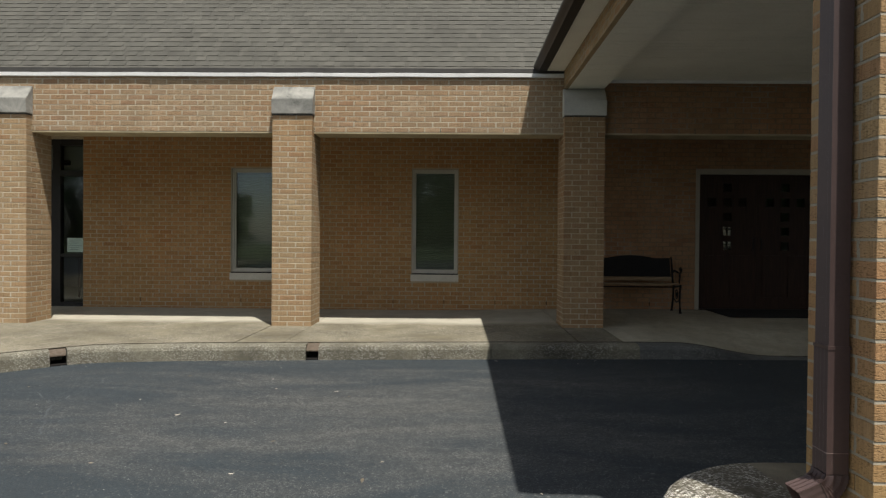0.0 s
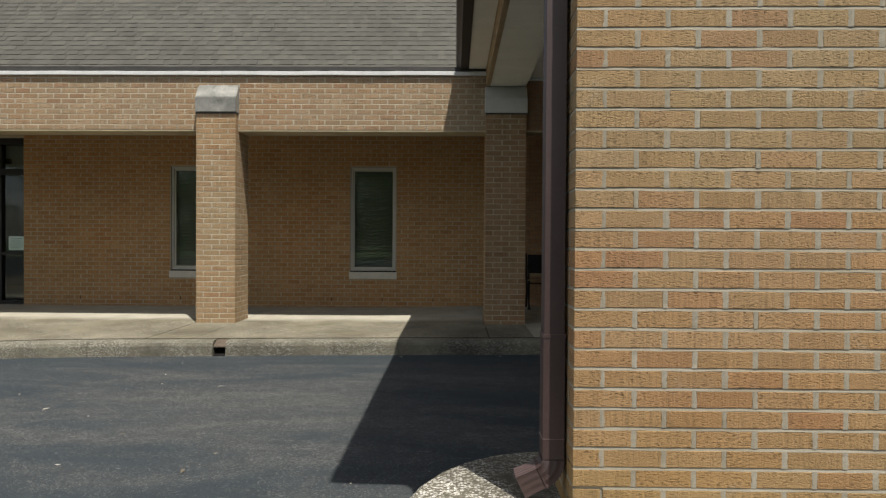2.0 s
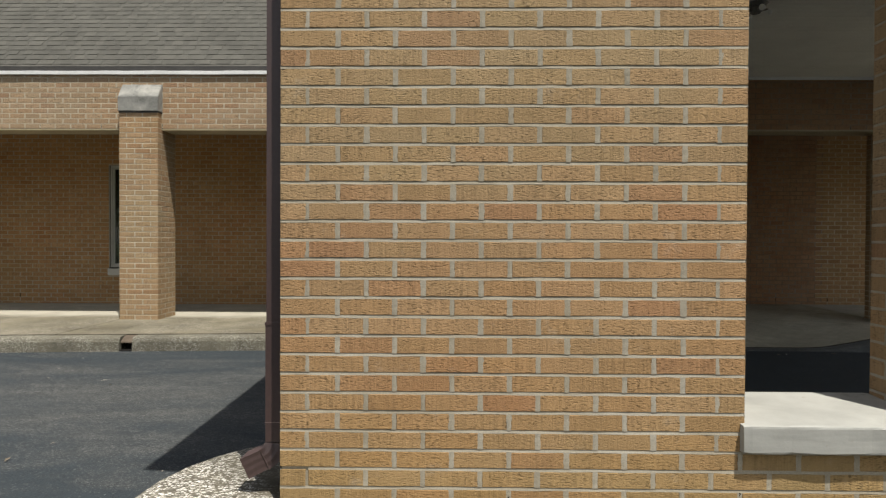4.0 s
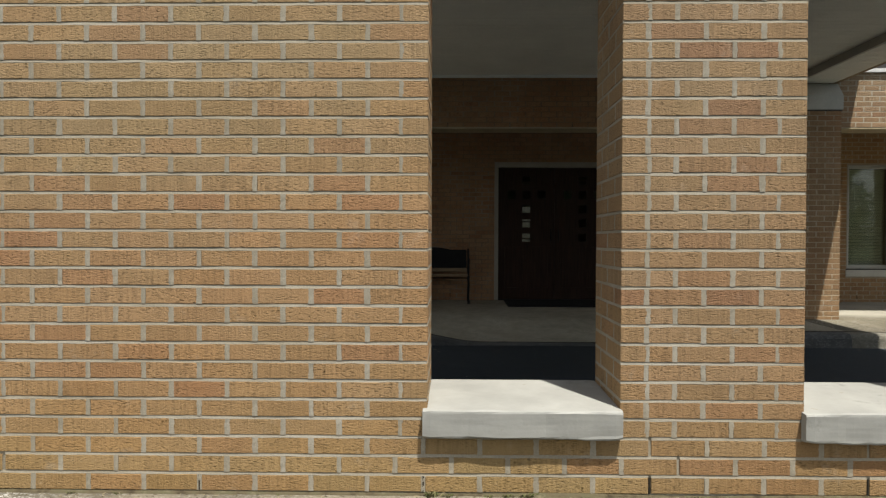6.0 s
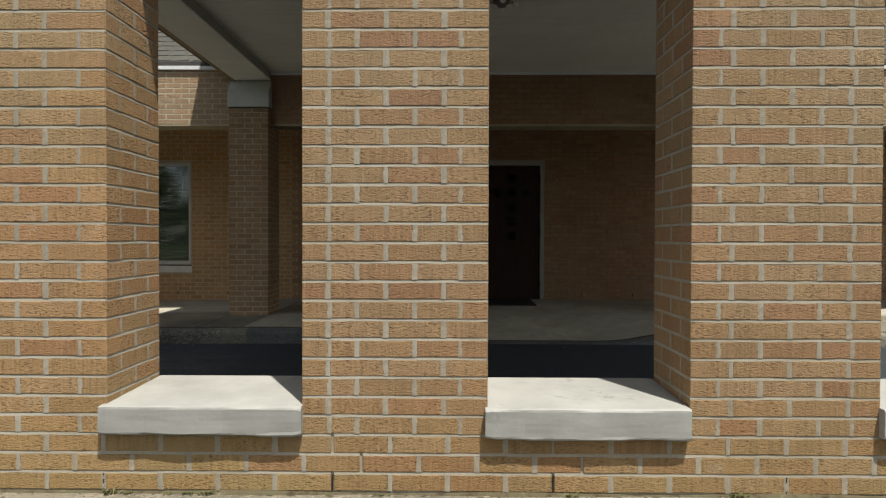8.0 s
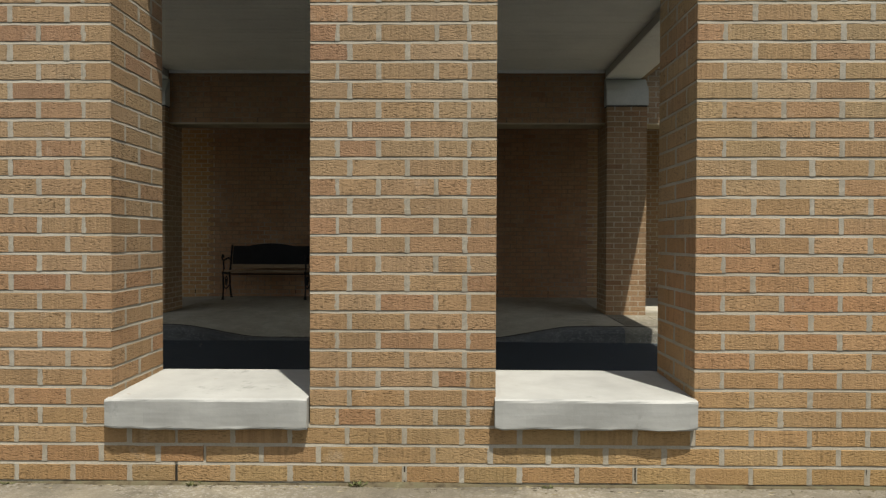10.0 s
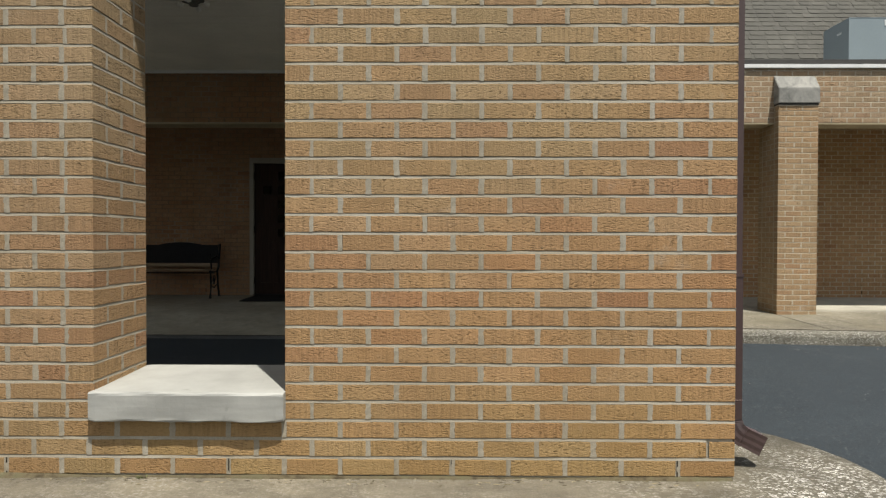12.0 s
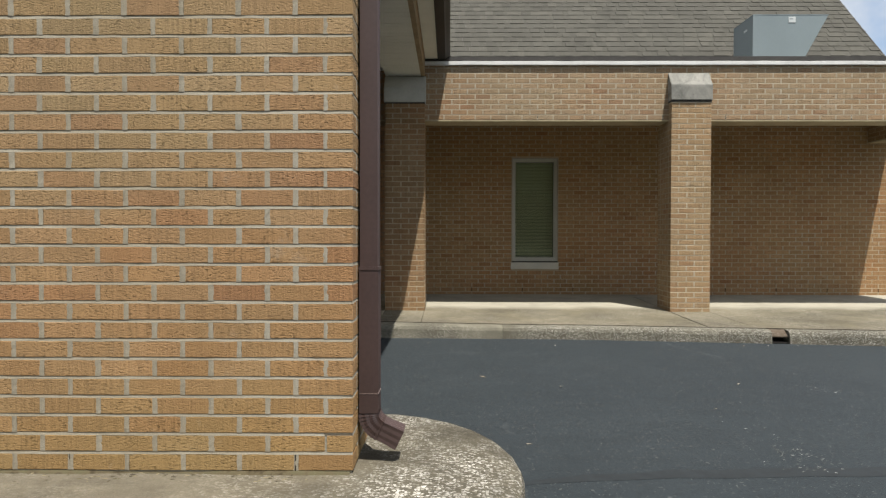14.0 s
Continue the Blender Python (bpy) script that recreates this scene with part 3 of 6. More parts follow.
def lay(bricks, beds, parent, picked=lambda m: True, limit=300, name="brick", look_of=None, step=0.14, rake=0.0):
    """The picked bricks become parts of their own; the rest is joined."""
    rest, made = [], 0
    # weathered bed joints: the mortar slopes out from under each course to the one below
    vs, fs = [], []
    for kind_of, m, length, height in beds:
        if kind_of in ("head", "slot"):
            # a flush head joint, smeared a little over the brick ends
            l, h = length / 2 if kind_of == "head" else -HEADJ / 2, height / 2
            over = rng.uniform(-0.001, 0.002) if kind_of == "head" else -0.001
            q = []
            for k in range(5):
                z = -h + 2 * h * k / 4
                q += [(l - over - rng.uniform(0.0, 0.0035), rng.uniform(-0.0004, 0.0007), z), (l + HEADJ / 2, rng.uniform(-0.0012, 0.0002), z),
                      (l + HEADJ + over + rng.uniform(0.0, 0.0035), rng.uniform(-0.0004, 0.0007), z)]
            o = len(vs)
            for k in range(4):
                a = o + 3 * k
                fs += [(a, a + 1, a + 4, a + 3), (a + 1, a + 2, a + 5, a + 4)]
        else:
            # the mortar slopes back under the course above
            n = max(1, round(length / step))
            q = []
            for k in range(n + 1):
                x = -length / 2 + length * k / n
                d = rng.uniform(0.0, 0.0012)
                e = rng.uniform(-0.0016, 0.0010)
                q += [(x, 0.018, -0.002), (x, -0.0003 + d, e), (x, 0.0018 + rake + 1.3 * d, JOINT + 0.001)]
            for k in range(n):
                o = len(vs) + 3 * k
                fs += [(o, o + 3, o + 4, o + 1), (o + 1, o + 4, o + 5, o + 2)]
        vs += [m @ Vector(p) for p in q]
    if beds:
        me = bpy.data.meshes.new("mortar_joints")
        me.from_pydata(vs, [], fs)
        me.materials.append((look_of or (0, 0, MORTAR))[2])
        ob = new("mortar_joints", me)
        ob.parent = parent
        tagged(ob, kind="stuff")
    for m, length, height in bricks:
        if made < limit and picked(m.translation):
            ob = new(name, brick_mesh(length, height, (look_of or (BRICK, BRICKS))[0]))
            ob.parent = parent
            ob.matrix_basis = m
            made += 1
        else:
            rest.append((m, length, height))
    if rest:
        vs, fs = [], []
        for m, length, height in rest:
            v, f = brick_shape(length, height)
            n = len(vs)
            vs += [m @ Vector(p) for p in v]
            fs += [tuple(n + i for i in q) for q in f]
        me = bpy.data.meshes.new("brickwork")
        me.from_pydata(vs, [], fs)
        me.materials.append((look_of or (BRICK, BRICKS))[1])
        ob = new("brickwork", me)
        ob.parent = parent
        tagged(ob, kind="stuff")


def pier_bricks(x0, x1, y0, y1, z0, first, last, faces, phase_x=0.0, phase_y=0.0, wheel=False):
    """Bonded bricks round a block: even courses run through along x, odd ones along y."""
    out = []
    for c in range(first, last):
        thru = c % 2 == 0
        ax, bx = (x0, x1) if thru else (x0 + 0.1016 * ("left" in faces), x1 - 0.1016 * ("right" in faces))
        ay, by = (y0 + 0.1016, y1 - 0.1016) if thru else (y0, y1)
        if wheel:
            # pinwheel bond of a square column
            k = 0.1016
            lo, hi = (0, k) if thru else (k, 0)
            out += brick_row("front", y0, x0 + lo, x1 - hi, c, z0, phase_x, full=(x0, x1)) + brick_row("back", y1, x0 + hi, x1 - lo, c, z0, phase_x, full=(x0, x1))
            out += brick_row("right", x1, y0 + lo, y1 - hi, c, z0, phase_y, full=(y0, y1)) + brick_row("left", x0, y0 + hi, y1 - lo, c, z0, phase_y, full=(y0, y1))
            continue
        for f, plane in (("front", y0), ("back", y1)):
            if f in faces:
                out += brick_row(f, plane, ax, bx, c, z0, phase_x, full=(x0, x1))
        for f, plane in (("left", x0), ("right", x1)):
            if f in faces:
                out += brick_row(f, plane, ay, by, c, z0, phase_y, full=(y0, y1))
    return out


# ---- plan ----
MID = 3.335                       # the axis of the entrance
WALL_R = 2 * MID                  # the screen wall runs from x = 0 to here
OPEN = [(1.641, 2.333), (2.986, 3.692), (4.350, 5.047)]
BASE = -0.02                      # foot of the screen wall
COL_Y, BEAM_Y, BACK_Y = 5.90, 6.01, 7.91
COL_W = 0.508
COLS = [-7.424, -3.737, -0.020, 6.182, 9.859]
LINTEL, BEAM_TOP = 2.352, 3.06
END_X = 14.02                     # right end of the covered walk


def settle(x):
    """The screen wall and its island have settled towards one end."""
    return -0.0134 + 0.00138 * x


def smooth(a, b, x):
    t = min(1, max(0, (x - a) / (b - a)))
    return t * t * (3 - 2 * t)


def road_z(y):
    return -0.285 - 0.055 * smooth(4.6, 1.0, y)


def kerb_y(x):
    """Line of the kerb's foot."""
    if x < -4.2:
        return 4.27 - 0.17 * (-4.2 - x) - 0.30 * max(0, -4.75 - x) ** 2 - 0.35 * max(0, -5.1 - x)
    if x < 1.2:
        return 4.68 - 0.41 * ((1.2 - x) / 5.4) ** 1.3
    bend = max(0, x - 8.0)
    return 4.68 - 0.028 * max(0, x - 6.0) - 0.09 * (math.sqrt(bend * bend + 0.25) - 0.5)


def ramp_at(x):
    return smooth(1.0, 2.1, x) * (1 - smooth(4.55, 5.65, x))


def walk_z(x, y):
    k = kerb_y(x)
    fall = 0.020 * smooth(6.0, 8.0, x)
    z = -0.135 - fall + (0.055 * smooth(-2.0, 1.0, x) + fall) * smooth(k, BACK_Y, y)
    low = -0.275
    return z + (low - z) * ramp_at(x) * (1 - smooth(k + 0.25, k + 1.35, y))

# ---- ground ----
def grid(bm, xs, ys, z):
    rows = [[bm.verts.new((x, y, z(x, y))) for x in xs] for y in ys]
    for a, b in zip(rows, rows[1:]):
        for i in range(len(xs) - 1):
            bm.faces.new((a[i], a[i + 1], b[i + 1], b[i]))
    return bm


xs = [-400, -120, -40, -20] + [-12 + 0.5 * i for i in range(61)] + [30, 60, 160, 400]
ys = [-400, -120, -40, -17, -8, -4, -2, -1, 0] + [0.3 * i for i in range(1, 19)] + [8, 20, 60, 160, 400]
road = part("road", grid(bmesh.new(), xs, ys, lambda x, y: road_z(y) - 0.25 * smooth(5.2, 5.6, y)), ASPHALT)
tagged(road, "dark grey worn asphalt drive with pale cracks", "drive", kind="structure")
lawn = part("lawn", grid(bmesh.new(), [-120 + 8 * i for i in range(33)], [-144 + 10 * i for i in range(13)],
                         lambda x, y: -0.29 + 0.05 * noise.noise((x * 0.2, y * 0.2, 0)) + 0.10 * smooth(-24, -30, y)), GRASS)
tagged(lawn, "mown green lawn across the drive", "lawn", kind="structure")

# far pavement, slab by slab between joints
pavement = thing("pavement", "buff concrete pavement with stained slabs under the covered walk", "pavement", kind="structure")
joints = [-13.0, COLS[0], COLS[0] + COL_W, COLS[1], COLS[1] + COL_W, COLS[2], COLS[2] + COL_W, COLS[3], COLS[3] + COL_W, COLS[4], COLS[4] + COL_W, 15.0]
for a, b in zip(joints, joints[1:]):
    n = max(3, int((b - a) / 0.22))
    # the joint at a column's far side is the finer one
    fine_a, fine_b = (any(abs(e - c - COL_W) < 0.01 for c in COLS) for e in (a, b))
    a, b = a + (0.003 if fine_a else 0.008), b - (0.003 if fine_b else 0.008)
    px = [a + (b - a) * i / n for i in range(n + 1)]
    bm = bmesh.new()
    rows = []
    for j in range(15):
        t = j / 14
        rows.append([bm.verts.new((x, kerb_y(x) + 0.214 + (8.3 - kerb_y(x) - 0.214) * t, walk_z(x, kerb_y(x) + 0.214 + (8.3 - kerb_y(x) - 0.214) * t))) for x in px])
    for r, q in zip(rows, rows[1:]):
        for i in range(n):
            bm.faces.new((r[i], r[i + 1], q[i + 1], q[i]))
    ring = rows[0]
    low = [bm.verts.new(v.co - Vector((0, 0, 0.12))) for v in ring]
    for i in range(n):
        bm.faces.new((low[i], low[i + 1], ring[i + 1], ring[i]))
    for side in (0, n):
        line = [r[side] for r in rows]
        under = [bm.verts.new(v.co - Vector((0, 0, 0.12))) for v in line]
        for i in range(14):
            bm.faces.new((line[i], line[i + 1], under[i + 1], under[i]))
    # the slab before the entrance is paler than the others
    part("slab", bm, PALESLAB if 0.4 < a < 5 else CONCRETE, pavement)

# kerb along the drive, with gutter outlets
kerb = thing("kerb", "rough pebbly concrete kerb along the drive", "kerb", kind="structure")
OUTLETS = [-5.255, -2.875, 10.49]


def kerb_piece(a, b, z_low=None, z_high=None):
    n = max(1, int((b - a) / 0.08))
    bm = bmesh.new()
    rings = []
    for i in range(n + 1):
        x = a + (b - a) * i / n
        d = (kerb_y(x + 0.02) - kerb_y(x - 0.02)) / 0.04
        s = Vector((-d, 1, 0)).normalized()
        y = kerb_y(x)
        top = walk_z(x, y + 0.2) + 0.002
        foot = road_z(y) - 0.08
        rough = 0.006 * noise.noise((x * 7, 0, 3))
        prof = [(0.0 + rough, foot if z_low is None else z_low), (0.02 + rough, max(top - 0.05, foot + 0.02)), (0.035 + rough, top - 0.018), (0.065, top - 0.003),
                (0.11, top), (0.195, top), (0.195, foot if z_low is None else z_low)]
        if z_low is not None:
            prof = [(0.055, z_low), (0.057, z_low + 0.012), (0.10, top - 0.030), (0.145, top - 0.010), (0.16, top - 0.006), (0.195, top - 0.004), (0.195, z_low)]
        if z_high is not None:
            prof = [(0.02, foot), (0.02, z_high - 0.003), (0.03, z_high), (0.06, z_high), (0.1, z_high), (0.195, z_high), (0.195, foot)]
        rings.append([bm.verts.new((x + s.x * u, y + s.y * u, z)) for u, z in prof])
    for p, q in zip(rings, rings[1:]):
        for k in range(len(p)):
            j = (k + 1) % len(p)
            bm.faces.new((p[k], p[j], q[j], q[k]))
    bm.faces.new(rings[0])
    bm.faces.new(rings[-1][::-1])
    bmesh.ops.recalc_face_normals(bm, faces=bm.faces)
    return bm


stops = [-6.6, -5.31, -5.20, -4.2, -2.94, -2.81, -1.0, 0.6, 1.9, 3.3, 4.8, 6.1, 7.6, 9.1, 10.405, 10.575, 12.3, 15.0]
for a, b in zip(stops, stops[1:]):
    outlet = any(a < o < b and b - a < 0.3 for o in OUTLETS)
    if not outlet:
        # stones under the canopy take the shade-darkened kerb
        part("kerb_stone", kerb_piece(a + 0.002, b - 0.002), SHADEKERB if 0.5 < a < 6 else SMOOTHKERB if a < 6 else LIGHTKERB if a < 7 else KERB, kerb)
    else:
        y = kerb_y((a + b) / 2)
        part("kerb_lid", kerb_piece(a + 0.001, b - 0.001, z_low=walk_z(a, y + 0.2) - 0.066), OUTLET, kerb, "stained lid over a drain outlet")
        part("outlet", kerb_piece(a + 0.001, b - 0.001, z_high=road_z(y) + 0.012), DARK, kerb, "dark drain outlet")
        part("outlet_back", boxes((a, b, y + 0.14, y + 0.19, -0.30, walk_z(a, y + 0.2) - 0.067)), DARK, kerb)

# dirt in the joint behind the kerb
bm = bmesh.new()
line = [-6.5 + 0.08 * i for i in range(268)]
rows = []
for x in line:
    y = kerb_y(x)
    z = walk_z(x, y + 0.2) + 0.004 + 0.005 * abs(noise.noise((x * 9, 2, 0)))
    rows.append([bm.verts.new(p) for p in ((x, y + 0.192, z - 0.05), (x, y + 0.194, z), (x, y + 0.216, z + 0.002), (x, y + 0.218, z - 0.05))])
for r, q in zip(rows, rows[1:]):
    for i in range(3):
        bm.faces.new((r[i], q[i], q[i + 1], r[i + 1]))
bmesh.ops.recalc_face_normals(bm, faces=bm.faces)
part("joint_dirt", bm, DIRTSHADE, kerb, "dark dirt in the joint behind the kerb")

# island under the screen wall
island = thing("island", "exposed pebble concrete island with rounded ends", "pavement", kind="structure")
ISL_Y, ISL_H = 0.13, 0.77


def island_outline(inset, n=14):
    pts = []
    h = ISL_H - inset
    for s, x in ((1, WALL_R + 0.63 - inset), (-1, -0.62 + inset)):
        for k in range(n + 1):
            a = math.pi / 2 - math.pi * k / n if s > 0 else -math.pi / 2 - math.pi * k / n
            c = x - s * 0.65
            r = 0.65
            pts.append((c + r * math.cos(a), ISL_Y + h * math.sin(a)))
    return pts


def island_mesh():
    bm = bmesh.new()
    rings = []
    for inset, z in ((0.0, -0.42), (0.0, -0.10), (0.012, -0.062), (0.035, -0.043), (0.07, -0.034), (0.13, -0.029)):
        rings.append([bm.verts.new((x, y, z)) for x, y in island_outline(inset)])
    for a, b in zip(rings, rings[1:]):
        for k in range(len(a)):
            j = (k + 1) % len(a)
            bm.faces.new((a[k], a[j], b[j], b[k]))
    # the top climbs gently to the wall
    top = [bm.verts.new((min(max(v.co.x, -0.10), WALL_R + 0.10), 0.2 + (v.co.y - 0.2) * 0.35, BASE)) for v in rings[-1]]
    for k in range(len(top)):
        j = (k + 1) % len(top)
        bm.faces.new((rings[-1][k], rings[-1][j], top[j], top[k]))
    bm.faces.new(top)
    bmesh.ops.remove_doubles(bm, verts=bm.verts, dist=1e-4)
    bmesh.ops.recalc_face_normals(bm, faces=bm.faces)
    return bm


top_mesh = island_mesh()
for v in top_mesh.verts:
    if v.co.z > -0.3:
        v.co.z += settle(v.co.x) - 0.011
part("concrete_top", top_mesh, PEBBLE, island)

# ---- screen wall ----
HEAD = BASE + 39 * CO
EAVE = 3.16
screen = thing("wall_south", "buff brick screen wall with three window-like openings", "wall", kind="structure")
S = 0.005
core = bmesh.new()
box(core, S, WALL_R - S, S, 0.40 - S, -0.3, 0.18)
edges = [S] + [e + s for a, b in OPEN for e, s in ((a, -S), (b, S))] + [WALL_R - S]
for a, b in zip(edges[::2], edges[1::2]):
    box(core, a, b, S, 0.40 - S, 0.18, HEAD + S)
box(core, S, WALL_R - S, S, 0.40 - S, HEAD + S, EAVE)
prism(core, [(S, EAVE), (WALL_R - S, EAVE), (MID, EAVE + 2.0)], "y", S, 0.40 - S)
part("mortar_bed", core, MORTAR, screen)
ZONES = [0.0014, -0.014, -0.028, -0.036]
wall_bricks = []
for c in range(0, 3):
    thru = c % 2 == 0
    cuts = [0 if thru else 0.1016, 2.44 + (0 if thru else 0.1016), 3.216 + (0 if thru else 0.1016), WALL_R if thru else WALL_R - 0.1016]
    for a, b, ph in zip(cuts, cuts[1:], (ZONES[0], 2.44 - 12 * B, ZONES[3])):
        wall_bricks += brick_row("front", 0, a + (JOINT / 2 if a > 1 else 0), b - (JOINT / 2 if b < 6 else 0), c, BASE, ph)
    wall_bricks += brick_row("back", 0.4, 0 if thru else 0.1016, WALL_R if thru else WALL_R - 0.1016, c, BASE, ZONES[0])
    for f, x in (("left", 0.0), ("right", WALL_R)):
        wall_bricks += brick_row(f, x, 0.1016 if thru else 0, 0.2984 if thru else 0.4, c, BASE, 0.1016)
ends = [0.0] + [e for ab in OPEN for e in ab] + [WALL_R]
for a, b, ph in zip(ends[::2], ends[1::2], ZONES):
    wall_bricks += pier_bricks(a, b, 0, 0.4, BASE, 3, 39, ("front", "back", "left", "right"), ph, 0.1016)
for c in range(39, 77):
    z = BASE + c * CO
    rise = max(0, (z + CO - EAVE) / (2.0 / MID))
    if WALL_R - 2 * rise > 0.3:
        wall_bricks += brick_row("front", 0, rise, WALL_R - rise, c, BASE, 0.0)
lean = Matrix(((1, 0, 0, 0), (0, 1, 0, 0), (settle(1) - settle(0), 0, 1, settle(0)), (0, 0, 0, 1)))
wall_bricks = [(lean @ m, length, height) for m, length, height in wall_bricks]
wall_beds = [(k, lean @ m, length, height) for k, m, length, height in taken()]
# weep holes: dark plugs painted for the shade in the open joints
for x in (0.814, 1.627, 2.44, 3.216, 4.029, 4.842, 5.651, 6.464):
    part("weep_hole", boxes((x - 0.0027, x + 0.0027, -0.0004, 0.02, BASE + settle(x), BASE + settle(x) + CO - JOINT)), DIRTSHADE, screen)

# mossy dirt gathered along the foot of the wall
bm = bmesh.new()
rows = []
for k in range(223):
    x = 0.03 * k
    g = max(0.0, noise.noise((x * 2.1, 7, 0)) + 0.45) + 0.25 * noise.noise((x * 11, 3, 0))
    w, h = 0.006 + 0.018 * max(0, g), 0.004 + 0.009 * max(0, g)
    z = BASE - 0.011 + settle(x)
    rows.append([bm.verts.new(p) for p in ((x, -w, z - 0.003), (x, -0.45 * w, z + 0.6 * h), (x, 0.004, z + h), (x, 0.006, z - 0.01))])
for r, q in zip(rows, rows[1:]):
    for i in range(3):
        bm.faces.new((r[i], q[i], q[i + 1], r[i + 1]))
bmesh.ops.recalc_face_normals(bm, faces=bm.faces)
dirt = part("moss", bm, MOSS)
tagged(dirt, "mossy brown dirt along the foot of the wall", "moss", kind="stuff")

# sills
sill_label = "white painted concrete sill with flaking paint"
for i, (a, b) in enumerate(OPEN):
    # cast profile swept along the opening, its edges worn
    left, deep = ((0.016, 0.0), (0.009, 0.009), (0.004, 0.004))[i]
    profile = [(0.0, 0.183), (-0.029, 0.183), (-0.034, 0.187), (-0.035, 0.193), (-0.035, 0.23), (-0.035, 0.27), (-0.033, 0.277), (-0.027, 0.2812), (0.05, 0.2838), (0.15, 0.2868),
               (0.25, 0.2895), (0.35, 0.2925), (0.405, 0.2945), (0.413, 0.292), (0.415, 0.286), (0.415, 0.19)]
    bm = bmesh.new()
    rows = []
    n = 26
    for k in range(n + 1):
        x = a - left + (b - a + left + (0.003 if i == 0 else -0.004 if i == 1 else 0.002)) * k / n
        end = 0.003 if k in (0, n) else 0.0
        row = []
        for j, (y, z) in enumerate(profile):
            wear = noise.noise((x * 7 + i * 5, 0.5 * j, 0)) * 0.0035 + noise.noise((x * 31, j * 0.4, i)) * 0.0012
            if y < -0.02:
                y += wear + end
                z += wear * (-1 if z > 0.25 else 1.4 if z < 0.2 else 0)
            row.append(bm.verts.new((x, y, settle(x) + (z + 0.004 - 0.35 * deep if z > 0.22 else z - deep) - (end if z > 0.25 else -end))))
        rows.append(row)
    for r, q in zip(rows, rows[1:]):
        for j in range(len(profile)):
            jj = (j + 1) % len(profile)
            bm.faces.new((r[j], q[j], q[jj], r[jj]))
    bm.faces.new(rows[0])
    bm.faces.new(rows[-1][::-1])
    bmesh.ops.recalc_face_normals(bm, faces=bm.faces)
    tagged(part("sill", bm, SILL), sill_label, "sill", "sills of the screen wall")
    part("brick_back", boxes((a, b, 0.30, 0.395, 0.0, 0.1825)), MORTAR, screen)

# ---- downspouts ----
def downspout(side):
    base = thing("downspout", "dark brown corrugated metal downspout with a flared elbow", "downspout", "downspouts of the screen wall")
    sx = -1 if side < 0 else 1
    x = -0.010 if side < 0 else WALL_R + 0.006
    y0, y1 = 0.115, 0.203
    joint = 0.60 if side < 0 else 0.70
    w = 0.077 if side < 0 else 0.072

    def ribbed(z_or_path, y_a, y_b, thick):
        bm = bmesh.new()
        rings = []
        for p, n in z_or_path:
            p, n = Vector(p), Vector(n)
            ring = []
            # rectangular pipe with shallow ribs on its outer face
            steps = 8
            for k in range(steps + 1):
                t = k / steps
                out = thick * 0.5 - (0.006 if k % 2 else 0.0)
                ring.append(p + n * out + Vector((0, y_a + (y_b - y_a) * t, 0)))
            for k in range(steps, -1, -1):
                t = k / steps
                ring.append(p - n * thick * 0.5 + Vector((0, y_a + (y_b - y_a) * t, 0)))
            rings.append([bm.verts.new(q) for q in ring])
        for a, b in zip(rings, rings[1:]):
            for k in range(len(a)):
                j = (k + 1) % len(a)
                bm.faces.new((a[k], a[j], b[j], b[k]))
        bm.faces.new(rings[0])
        bm.faces.new(rings[-1][::-1])
        bmesh.ops.recalc_face_normals(bm, faces=bm.faces)
        return bm
    cx = x + sx * w / 2
    drop = -0.0153 if side < 0 else -0.016
    low = 0.166 + drop
    part("lower_pipe", ribbed([((cx, 0, low), (sx, 0, 0)), ((cx, 0, joint), (sx, 0, 0))], y0, y1, w), BROWN, base)
    part("upper_pipe", ribbed([((cx, 0, joint - 0.01), (sx, 0, 0)), ((cx, 0, 3.08), (sx, 0, 0))], y0 + 0.002, y1 - 0.002, w - 0.006), BROWN, base)
    bm = boxes((cx - w / 2 - 0.002, cx + w / 2 + 0.002, y0 - 0.002, y1 + 0.002, joint - 0.010, joint + 0.002))
    part("joint_band", bm, BROWN, base)
    # pleated elbow: each pleat laps over the next like a scale
    R, turn, N = 0.072, radians(64), 8
    c = Vector((cx + sx * R, 0, low))
    bm = bmesh.new()
    rings = []

    def elbow_ring(middle, n, half_n, y_a, y_b):
        ring = []
        wide = y_b - y_a
        for k in range(9):
            ring.append(middle - n * (half_n - (0.0018 if k % 2 else 0.0)) + Vector((0, y_a + wide * k / 8, 0)))
        for k in range(1, 6):
            ring.append(middle - n * half_n * (1 - k / 3) + Vector((0, y_b - (0.0014 if k % 2 else 0.0), 0)))
        for k in range(8, -1, -1):
            ring.append(middle + n * (half_n - (0.003 if k % 2 else 0.0)) + Vector((0, y_a + wide * k / 8, 0)))
        for k in range(5, 0, -1):
            ring.append(middle - n * half_n * (1 - k / 3) + Vector((0, y_a + (0.0014 if k % 2 else 0.0), 0)))
        rings.append([bm.verts.new(v) for v in ring])
    for k in range(N + 1):
        a = turn * k / N
        d = Vector((-sx * math.cos(a), 0, -math.sin(a)))
        for grow in ((0.0035, 0.0005) if k < N else (0.0035,)):
            elbow_ring(c + d * R, -d, w / 2 + grow, y0 - grow, y1 + grow)
    way = Vector((sx * math.sin(turn), 0, -math.cos(turn)))
    for far, grow in ((0.004, 0.0), (0.05, 0.001), (0.085, 0.003)):
        elbow_ring(c + d * R + way * far, -d, w / 2 + grow, y0 - grow, y1 + grow)
    for p, q in zip(rings, rings[1:]):
        for k in range(28):
            j = (k + 1) % 28
            bm.faces.new((p[k], p[j], q[j], q[k]))
